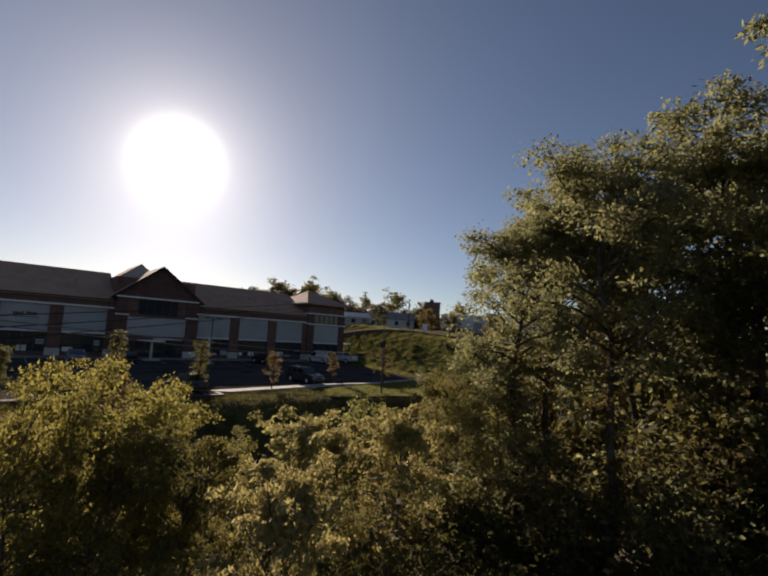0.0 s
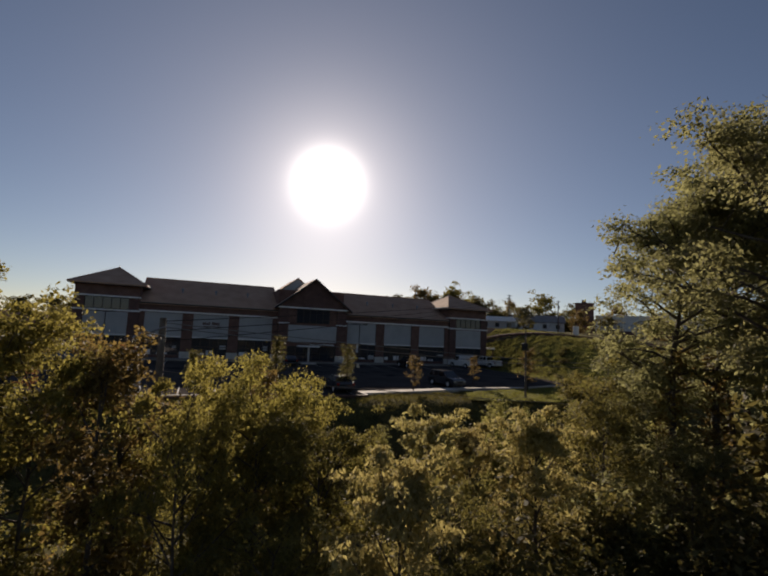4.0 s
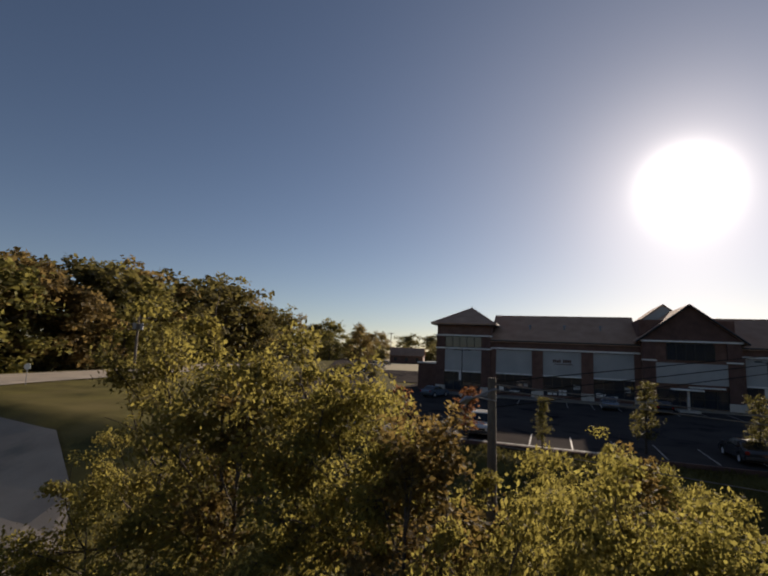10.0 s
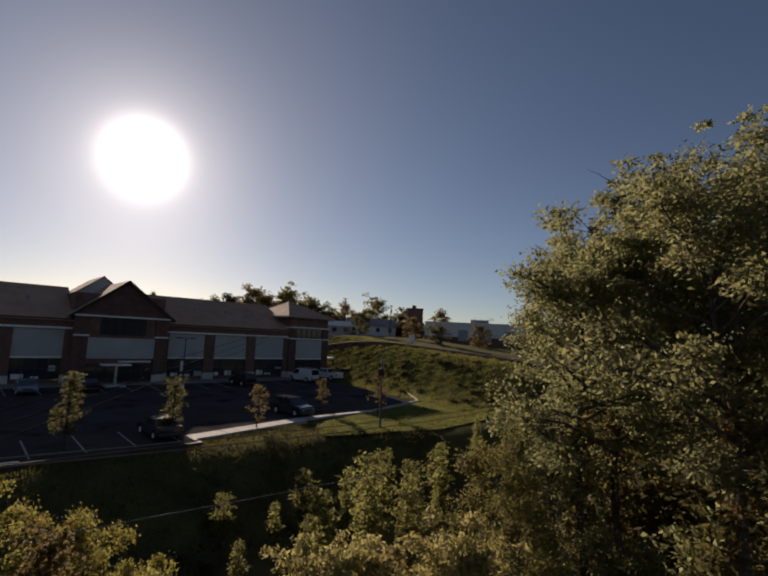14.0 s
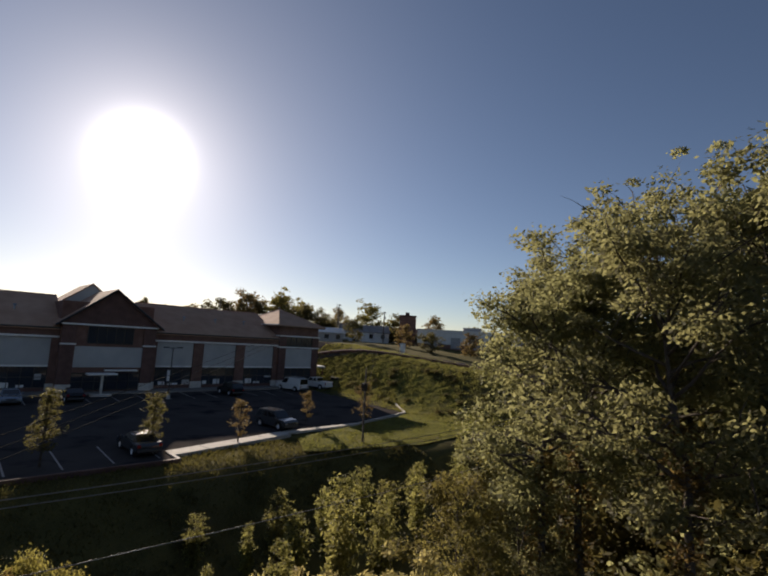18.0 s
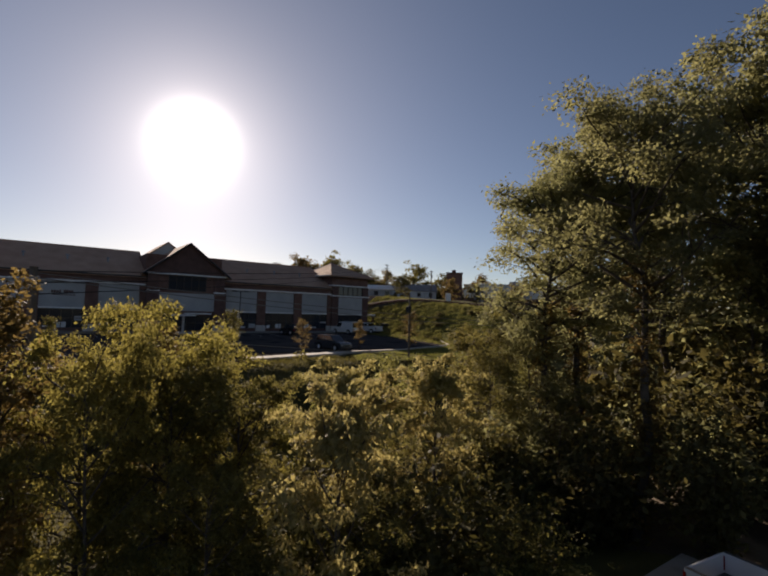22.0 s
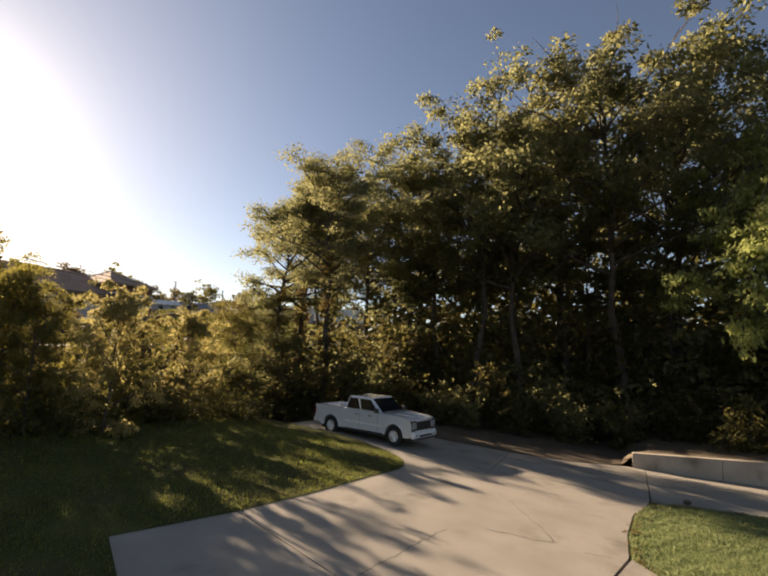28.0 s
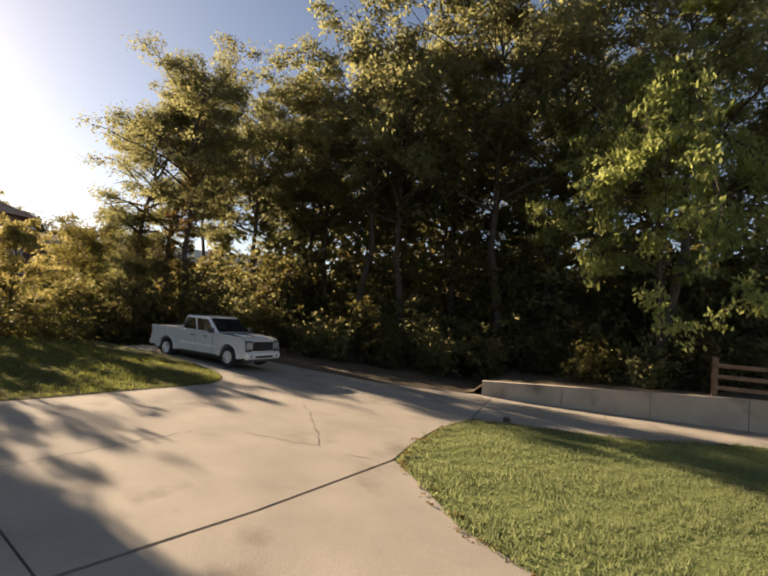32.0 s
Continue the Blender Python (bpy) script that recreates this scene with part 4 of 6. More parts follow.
YL = "yellowing leafy maple tree on the near bank"
OL = "dull olive-brown leafy maple tree on the near bank"
RL = "slender maple with rust-red leaves on the near bank"
for x, y, top, turn, wide, first in ((-11.2, 12.8, 9.4, 40, 0.85, 2), (-8.9, 12.4, 10.0, 200, 0.85, 1), (-7.0, 12.9, 9.7, 90, 0.8, 0), (-5.5, 12.4, 8.6, 130, 0.7, 1), (-2.1, 12.6, 7.7, 120, 0.7, 0), (-0.5, 12.6, 7.8, 70, 0.75, 0), (0.7, 13.2, 7.1, 160, 0.8, 0), (1.9, 12.6, 6.5, 250, 0.85, 0), (-0.3, 11.3, 6.5, 200, 0.9, 2), (1.3, 11.3, 6.2, 100, 0.9, 2), (-1.6, 18.0, 6.7, 20, 0.66, 0), (0.6, 18.6, 7.1, 130, 0.7, 1), (2.4, 17.8, 6.2, 290, 0.62, 0), (-12.8, 13.6, 6.8, 40, 0.8, 0), (-2.2, 9.7, 7.7, 140, 0.62, 0), (-0.4, 8.4, 5.0, 60, 0.85, 2), (3.9, 9.4, 5.2, 220, 0.8, 2), (-6.4, 10.2, 6.4, 210, 0.9, 2), (-10.4, 10.6, 6.6, 150, 0.9, 1)):
    standing("maple_tree", (m_yellow2, m_yellow, m_olive)[first], YL if first < 2 else OL, x, y, top, turn, wide)
for x, y, top, turn in ((-4.1, 11.1, 8.1, 60), (-3.5, 12.4, 8.3, 190), (0.2, 16.2, 7.3, 20), (-7.8, 11.4, 8.4, 80), (-5.2, 15.8, 7.9, 30)):
    standing("maple_tree", m_rust, RL, x, y, top, turn)
for x, y, top, turn, wide in ((6.4, 15.1, 5.9, 0, 0.95), (8.5, 15.2, 5.3, 140, 1.0), (10.2, 13.4, 6.1, 220, 0.95), (1.9, 7.7, 6.3, 30, 0.75)):
    standing("sumac_tree", m_pale, "pale-leaved bushy tree catching the sun on the bank", x, y, top, turn, wide)
# brush between the lawn and the bank
BRUSH = "brush on the near bank"
brush = [thing("shrub", "tangled yellow-green brush on the bank", "shrub", BRUSH), thing("shrub", "tangled dark green brush on the bank", "shrub", BRUSH), thing("shrub", "slim upright light green bush in the hollow", "shrub", "bushes in the hollow")]
for ob, (s, hh, rr, n, lf, mt, st) in zip(brush, ((41, 3.6, 2.1, 5400, 0.14, LEAF_BRUSH, 13), (42, 3.4, 2.3, 5200, 0.15, LEAF_DARK, 13), (43, 4.2, 1.0, 2600, 0.17, LEAF_WILLOW, 8))):
    for nm, me in zip(("stem", "foliage"), shrub_parts(s, hh, rr, n, lf, mt, st)):
        new(nm, me).parent = ob
for ob, x, y in zip(brush, (3.4, 10.6, 15.2), (9.8, 10.4, 27.0)):
    ob.matrix_basis = pose(x, y, float(land_z(x, y)), 0, 0, x * 40)
for i, (x, y, k) in enumerate([(-0.4, 9.0, 1.2), (-3.6, 8.4, 1.05), (-6.8, 8.6, 1.1), (-10.2, 9.4, 1.1), (-13.6, 10.2, 1.1), (6.4, 10.4, 1.5), (9.0, 8.2, 0.85), (4.8, 11.8, 1.65), (8.0, 11.4, 1.3), (11.8, 10.8, 1.0), (-8.0, 10.6, 1.2), (-2.2, 10.8, 1.2), (1.6, 10.2, 1.4), (12.2, 15.2, 1.1), (10.0, 17.0, 1.0), (-15.5, 15.0, 1.2), (-11.5, 16.0, 1.2), (-3.0, 17.6, 1.1), (2.6, 16.0, 0.95), (6.2, 17.8, 0.8), (-17.5, 11.5, 1.1), (-8.6, 17.0, 1.2)]):
    plant(brush[(i * 5 + i // 3) % 2], x, y, i * 53, k, 1.0 + 0.25 * math.sin(i * 2.1))
for i, (x, y, top) in enumerate([(15.2, 23.4, 4.4), (15.4, 29.4, 3.7), (10.7, 30.3, 2.2), (13.2, 28.8, 2.2), (17.2, 25.4, 4.6), (19.0, 24.0, 4.4), (16.6, 21.6, 3.8), (21.0, 25.6, 4.4), (24.2, 25.8, 4.2), (18.4, 28.6, 3.6), (22.2, 29.6, 3.4), (26.2, 28.6, 3.6), (12.4, 24.2, 2.4), (28.6, 25.4, 4.4), (9.4, 25.5, 1.6), (31.5, 28.2, 4.2), (34.5, 30.5, 4.6), (37.5, 29, 5.4), (31, 24, 5.2)]):
    z = float(land_z(x, y))
    plant(brush[2], x, y, i * 67, (top - z) / 4.2 * (0.78 if i % 2 else 0.92), 1.15)

# ---- concrete drive, lawn and wall ----
def slab_z(x, y):
    return float(drive_z(x, y)) + 0.03


drive = thing("driveway", "pale concrete driveway of large cracked slabs", "driveway", kind="structure")
SLABS = [
    [(-3.0, -0.80), (-0.35, -1.45), (-2.35, -8.05), (-6.15, -7.05)],
    [(-0.30, -1.47), (1.9, -1.75), (4.8, -1.95), (5.9, -2.08), (6.7, -2.12), (7.3, -2.0), (7.8, -1.75), (8.3, -1.35), (8.7, -0.85), (9.0, -0.3), (9.4, -2.9), (9.66, -4.6), (10.0, -6.8), (10.4, -9.88), (9.2, -9.75), (7.6, -9.4), (5.5, -9.3), (3.74, -9.37), (0.1, -8.68), (-2.30, -8.06)],
    [(9.06, -0.24), (9.3, 0.45), (9.75, 1.2), (10.3, 3.0), (10.6, 6.0), (14.3, 6.0), (14.5, 2.0), (14.2, -1.0), (14.3, -4.2), (9.72, -4.56), (9.46, -2.9)],
    [(9.73, -4.62), (14.3, -4.26), (15.0, -7.0), (16.55, -9.0), (16.5, -9.8), (10.46, -9.88), (10.06, -6.8)],
    [(-2.4, -8.13), (0.1, -8.76), (3.68, -9.45), (2.4, -10.5), (1.4, -11.2), (0.7, -12.2), (-0.6, -13.2), (-6.0, -16.5), (-9.5, -18.5), (-9.3, -6.22)],
]
WALL_SLABS = [
    [(10.45, -9.95), (16.5, -9.85), (16.8, -14.4), (11.6, -14.4), (11.2, -13.2), (10.55, -11.0)],
    [(11.62, -14.45), (16.8, -14.45), (17.2, -20.5), (14.6, -20.5), (13.2, -17.6), (12.0, -15.3)],
    [(14.6, -20.55), (17.2, -20.55), (17.7, -30.0), (15.5, -30.0)],
]
for s in SLABS + WALL_SLABS:
    part("slab", prism(bmesh.new(), grown(s, 0.011), lambda x, y: slab_z(x, y) - 0.14, slab_z), CONCRETE, drive)
CRACK = gloss("crack_shadow", (0.05, 0.04, 0.032), 0.95)
rc = random.Random(4)
CRACKS = [
    [(2.3, -5.55), (1.0, -5.42), (-0.1, -5.32), (-1.15, -5.2)],
    [(9.66, -4.6), (9.0, -4.68), (8.4, -4.62)],
    [(6.9, -5.5), (6.3, -5.95)], [(6.1, -6.15), (5.6, -6.5)], [(5.45, -6.55), (4.9, -6.95)], [(4.75, -7.05), (4.2, -7.45)], [(4.05, -7.5), (3.4, -7.92)],
    [(3.0, -6.3), (3.2, -6.9), (3.2, -7.5), (3.43, -7.9)],
    [(3.3, -8.5), (3.42, -9.05)],
    [(-3.4, -7.9), (-4.5, -9.8), (-5.8, -12.0), (-6.6, -15.2)],
    [(-2.38, -8.2), (-2.36, -8.94), (-2.24, -9.39), (-2.28, -9.7), (-2.1, -10.1)],
    [(-1.2, -11.7), (-0.6, -12.15), (0.1, -12.4)],
]
for pts in CRACKS:
    fine = []
    for a, b in zip(pts, pts[1:]):
        n = max(int(math.dist(a, b) / 0.14), 2)
        fine += [(a[0] + (b[0] - a[0]) * k / n + rc.uniform(-0.035, 0.035), a[1] + (b[1] - a[1]) * k / n + rc.uniform(-0.035, 0.035)) for k in range(n)]
    fine.append(pts[-1])
    bm = bmesh.new()
    prev = None
    for k, (x, y) in enumerate(fine):
        a, b = fine[max(k - 1, 0)], fine[min(k + 1, len(fine) - 1)]
        w = (0.004 + 0.007 * rc.random()) / max(math.dist(a, b), 0.01)
        dx, dy = (a[1] - b[1]) * w, (b[0] - a[0]) * w
        cur = (bm.verts.new((x - dx, y - dy, slab_z(x, y) + 0.004)), bm.verts.new((x + dx, y + dy, slab_z(x, y) + 0.004)))
        if prev:
            bm.faces.new((prev[0], prev[1], cur[1], cur[0]))
        prev = cur
    part("crack", bm, CRACK, drive, "thin dark crack in the concrete")


def sheet(outline, zf, mat, name, label, cat, lift=0.0, cell=0.8):
    """A patch of ground that follows the land, cut to an outline."""
    bm = bmesh.new()
    poly(bm, [(x, y, 0) for x, y in outline])
    bmesh.ops.triangulate(bm, faces=bm.faces)
    x0, x1 = min(p[0] for p in outline), max(p[0] for p in outline)
    y0, y1 = min(p[1] for p in outline), max(p[1] for p in outline)
    for ax, lo, hi in ((0, x0, x1), (1, y0, y1)):
        c = lo + cell
        while c < hi:
            co, no = ((c, 0, 0), (1, 0, 0)) if ax == 0 else ((0, c, 0), (0, 1, 0))
            bmesh.ops.bisect_plane(bm, geom=bm.verts[:] + bm.edges[:] + bm.faces[:], plane_co=co, plane_no=no)
            c += cell
    for v in bm.verts:
        v.co.z = float(zf(v.co.x, v.co.y)) + lift
    bmesh.ops.recalc_face_normals(bm, faces=bm.faces)
    if sum(f.normal.z for f in bm.faces) < 0:
        bmesh.ops.reverse_faces(bm, faces=bm.faces)
    return tagged(new(name, mesh_of(name, bm, mat)), label, cat, kind="structure")


LAWN_R = [(3.8, -9.52), (5.5, -9.42), (7.6, -9.52), (9.2, -9.87), (10.1, -10.5), (10.5, -11.1), (11.15, -13.2), (11.95, -15.3), (13.15, -17.6), (14.55, -20.5), (15.45, -30.0), (-14.0, -30.0), (-14.0, -20.5), (-9.5, -18.56), (-6.0, -16.57), (-0.6, -13.28), (0.65, -12.26), (1.35, -11.27), (2.35, -10.56)]
LAWN_L = [(-30, -5.0), (-9.35, -6.14), (-6.22, -7.0), (-3.06, -0.74), (-0.35, -1.38), (1.9, -1.68), (4.8, -1.88), (5.9, -2.01), (6.7, -2.05), (7.25, -1.93), (7.75, -1.68), (8.24, -1.29), (8.63, -0.8), (8.98, -0.17), (9.23, 0.47), (9.68, 1.2), (10.22, 3.0), (10.52, 6.0), (10.2, 8.4), (0, 8.8), (-8, 8.0), (-30, 8.0)]


def lawn_z(x, y):
    return drive_z(x, y) + 0.012


sheet(grown(LAWN_R, 0.12), lawn_z, LAWN, "lawn", "mown green lawn edged by the driveway", "lawn")
# this side takes the darkened lawn colour that stands in for shade
sheet(grown(LAWN_L, 0.12), lambda x, y: np.maximum(lawn_z(x, y), land_z(x, y) + 0.04), LAWN_SHADE, "lawn", "patchy grass beside the driveway, its colour darkened for shade", "lawn")


def inside(px, py, outline):
    hit = np.zeros(px.shape, bool)
    for (xa, ya), (xb, yb) in zip(outline, outline[1:] + outline[:1]):
        cross = ((ya > py) != (yb > py)) & (px < (xb - xa) * (py - ya) / ((yb - ya) or 1e-9) + xa)
        hit ^= cross
    return hit


def blades(name, label, outline, box_, count, height, zf, seed, mat=BLADES, width=0.012):
    rg = np.random.default_rng(seed)
    x, y = rg.uniform(box_[0], box_[1], count), rg.uniform(box_[2], box_[3], count)
    if outline:
        keep = inside(x, y, outline)
        x, y = x[keep], y[keep]
    n = len(x)
    z = zf(x, y)
    patch = 0.72 + 0.4 * np.sin(x * 1.7 + np.sin(y * 1.3)) * np.sin(y * 2.1 + x * 0.4) + 0.32 * np.sin(x * 9.3 + 2 * np.sin(y * 3.1)) * np.sin(y * 8.1 - x * 2.3)
    h = height * rg.uniform(0.45, 1.4, n) * patch.clip(0.25, 1.5)
    a = rg.uniform(0, math.tau, n)
    w = width * rg.uniform(0.7, 1.5, n)
    lean = rg.normal(0, 0.45, (n, 2)) * h[:, None]
    p = np.stack([x, y, z], 1)
    s = np.stack([np.cos(a) * w, np.sin(a) * w, 0 * a], 1)
    v = np.stack([p - s, p + s, p + np.stack([lean[:, 0], lean[:, 1], h], 1)], 1).reshape(-1, 3)
    return tagged(new(name, raw_mesh(name, v, np.arange(n * 3).reshape(-1, 3), mat)), label, "grass", kind="stuff")


blades("grass_blades", "short green grass blades of the lawn", grown(LAWN_R, 0.07), (-8, 15, -26, -9.3), 230000, 0.09, lawn_z, 1, BLADES, 0.010)


def litter(label, outline, count, seed, zf, width=0.22):
    """Fallen leaves and straw along the edge of a lawn."""
    rg = np.random.default_rng(seed)
    o = np.array(outline)
    k = rg.integers(0, len(o), count)
    w = rg.uniform(0, 1, (count, 1))
    xy = o[k] * (1 - w) + o[(k + 1) % len(o)] * w + rg.normal(0, width, (count, 2))
    pts = np.column_stack([xy, zf(xy[:, 0], xy[:, 1]) + 0.035])
    v, f = leaf_cards(rg, pts, count, 0.055, 0.05, flat=0.15, droop=0.0)
    return tagged(new("leaf_litter", raw_mesh("leaf_litter", v, f, LEAF_BROWN)), label, "leaves", kind="stuff")


litter("dry brown leaves and straw along the lawn's edge", LAWN_R, 2600, 91, lawn_z, 0.09)
# blades in the same shade-darkened tone as the sheet below them
blades("grass_blades", "short grass blades beside the driveway, coloured darker for shade", grown(LAWN_L, 0.07), (-9, 9.2, -7.4, 8.6), 110000, 0.08, lambda x, y: np.maximum(lawn_z(x, y), land_z(x, y) + 0.04), 2, SHADE_BLADES, 0.010)
def wall_top(x, y):
    return -0.17 + 0.5 * min(max((-9.3 - y) / 10.0, 0.0), 1.15)


def behind_wall(x, y):
    top = -0.26 + 0.5 * np.clip((-9.3 - np.asarray(y, float)) / 10.0, 0.0, 1.15)
    return land_z(x, y) + (top - land_z(x, y)) * step(-8.6, -9.6, y) * step(16.2, 16.9, x)


sheet([(14.55, 2.0), (14.3, 8.5), (14.6, 14), (26, 14), (30, -8), (28, -30), (17.8, -30), (17.35, -20), (16.9, -9.35), (16.6, -8.9), (15.1, -6.95), (14.4, -4.2), (14.25, -1.0)], behind_wall, LITTER, "woodland_floor", "brown leaf litter under the woods", "ground", 0.036, 0.8)
# low concrete wall with a coping, in cast lengths
wall = thing("retaining_wall", "low pale concrete retaining wall stained at its foot", "wall", kind="structure")
WA, WB = Vector((16.75, -9.3)), Vector((17.75, -30.0))
for i in range(6):
    a, b = WA.lerp(WB, i / 6), WA.lerp(WB, (i + 1) / 6)
    g = (b - a).normalized() * 0.01
    s = Vector((0.16, 0.01))
    pa, pb = a + g, b - g
    seg = part("wall_length", prism(bmesh.new(), [(pa - s).to_tuple(), (pb - s).to_tuple(), (pb + s).to_tuple(), (pa + s).to_tuple()], lambda x, y: slab_z(x, y) - 0.2, wall_top), WALL_CONCRETE, wall)
    s = Vector((0.175, 0.01))
    part("coping", prism(bmesh.new(), [(pa - s).to_tuple(), (pb - s).to_tuple(), (pb + s).to_tuple(), (pa + s).to_tuple()], wall_top, lambda x, y: wall_top(x, y) + 0.03), WALL_CONCRETE, seg)
# rail fence above the wall
fence = thing("rail_fence", "weathered brown wooden post and rail fence above the wall", "fence")
for i in range(5):
    y = -18.6 - i * 2.4
    x, z = 17.55 + 0.05 * i, wall_top(0, y)
    part("post", boxed(x - 0.10, x + 0.10, y - 0.10, y + 0.10, z - 0.4, z + 1.62, 0.03), WOOD, fence)
    if i < 4:
        for k in range(3):
            zz = z + 0.30 + k * 0.45
            part("rail", boxed(x - 0.17, x - 0.08, y - 2.42, y + 0.05, zz, zz + 0.17, 0.015), WOOD, fence)
stone = thing("stone", "dark brown field stone on the lawn's edge", "stone", at=(10.65, -11.0, float(drive_z(10.65, -11.0)) + 0.05))
bm = bmesh.new()
bmesh.ops.create_icosphere(bm, subdivisions=2, radius=0.13)
for v in bm.verts:
    v.co *= 1 + 0.25 * noise.noise(v.co * 6)
    v.co.z = v.co.z * 0.6 + 0.09
part("rock", bm, BARK, stone)
bit = thing("bracket", "small broken white plastic bracket on the concrete", "debris", at=(-4.4, -5.9, slab_z(-4.4, -5.9)), turn=15)
for k, (x0, x1, y0, y1) in enumerate(((-0.15, 0.12, -0.05, -0.025), (-0.12, 0.15, 0.025, 0.05), (-0.05, -0.02, -0.025, 0.025), (0.09, 0.12, -0.11, 0.08))):
    part("arm", boxed(x0, x1, y0, y1, 0.002 + k * 0.004, 0.03 + k * 0.006, 0.004), TRIM, bit)

# ---- vehicles ----
PAINT = {"silver": gloss("paint_silver_white", (0.79, 0.80, 0.81), 0.22, 0.2, 0.8), "white": gloss("paint_white", (0.72, 0.72, 0.70), 0.25, 0.0, 0.6), "dark": gloss("paint_dark_grey", (0.07, 0.073, 0.08), 0.2, 0.3, 0.7), "blue": gloss("paint_pale_blue", (0.16, 0.21, 0.27), 0.25, 0.2, 0.6), "black": gloss("paint_black", (0.01, 0.01, 0.012), 0.2, 0.1, 0.7), "red": gloss("paint_dull_red", (0.14, 0.025, 0.02), 0.25, 0.1, 0.6)}
CAR_GLASS = gloss("car_glass", (0.012, 0.014, 0.017), 0.05, 0.0, 0.5)
RUBBER = material("tyre_rubber", (0.012, 0.012, 0.012), (0.03, 0.03, 0.03), 0.85, 4.0, 40.0, 0.2)
CHROME = gloss("chrome", (0.78, 0.78, 0.78), 0.32, 0.75)
LAMP_CLEAR = gloss("headlamp", (0.30, 0.31, 0.32), 0.08, 0.2, 0.6)
LAMP_RED = gloss("tail_lamp", (0.25, 0.01, 0.01), 0.2, 0.0, 0.5)
PLASTIC = gloss("grey_plastic", (0.05, 0.05, 0.052), 0.55)


def arch(cx, cz, r, a0=0.0, a1=180.0, n=10):
    return [(cx + r * math.cos(radians(a0 + (a1 - a0) * k / n)), cz + r * math.sin(radians(a0 + (a1 - a0) * k / n))) for k in range(n + 1)]


def slab_of(outline, half):
    """A side outline (x, z) spread across the width; corners rounded off."""
    bm = bmesh.new()
    L = [bm.verts.new((x, half, z)) for x, z in outline]
    R = [bm.verts.new((x, -half, z)) for x, z in outline]
    bm.faces.new(L), bm.faces.new(R[::-1])
    for i in range(len(L)):
        j = (i + 1) % len(L)
        bm.faces.new((L[j], L[i], R[i], R[j]))
    bmesh.ops.recalc_face_normals(bm, faces=bm.faces)
    return bm


def rounded(bm, w=0.04, n=2):
    bmesh.ops.bevel(bm, geom=[e for e in bm.edges if len(e.link_faces) == 2 and e.calc_face_angle(0) > 0.9], offset=w, segments=n, affect="EDGES", clamp_overlap=True)
    return bm


def wheel(parent, x, y, r, w):
    t = part("wheel", tubed([(x, y - w / 2, r), (x, y - w / 2 + 0.03, r), (x, y + w / 2 - 0.03, r), (x, y + w / 2, r)], [r * 0.93, r, r, r * 0.93], 22), RUBBER, parent)
    s = 1 if y > 0 else -1
    part("rim", tubed([(x, y + s * (w / 2 - 0.05), r), (x, y + s * (w / 2 + 0.008), r)], [r * 0.64, r * 0.60], 18), CHROME, t)
    bm = bmesh.new()
    for k in range(6):
        a = k * math.tau / 6
        tube(bm, [(x + math.cos(a) * r * 0.1, y + s * (w / 2 + 0.015), r + math.sin(a) * r * 0.1), (x + math.cos(a) * r * 0.56, y + s * (w / 2 + 0.012), r + math.sin(a) * r * 0.56)], [0.045, 0.03], 4)
    part("spoke_set", bm, CHROME, t)
    part("hub", tubed([(x, y + s * (w / 2), r), (x, y + s * (w / 2 + 0.03), r)], [r * 0.2, r * 0.15], 10), CHROME, t)


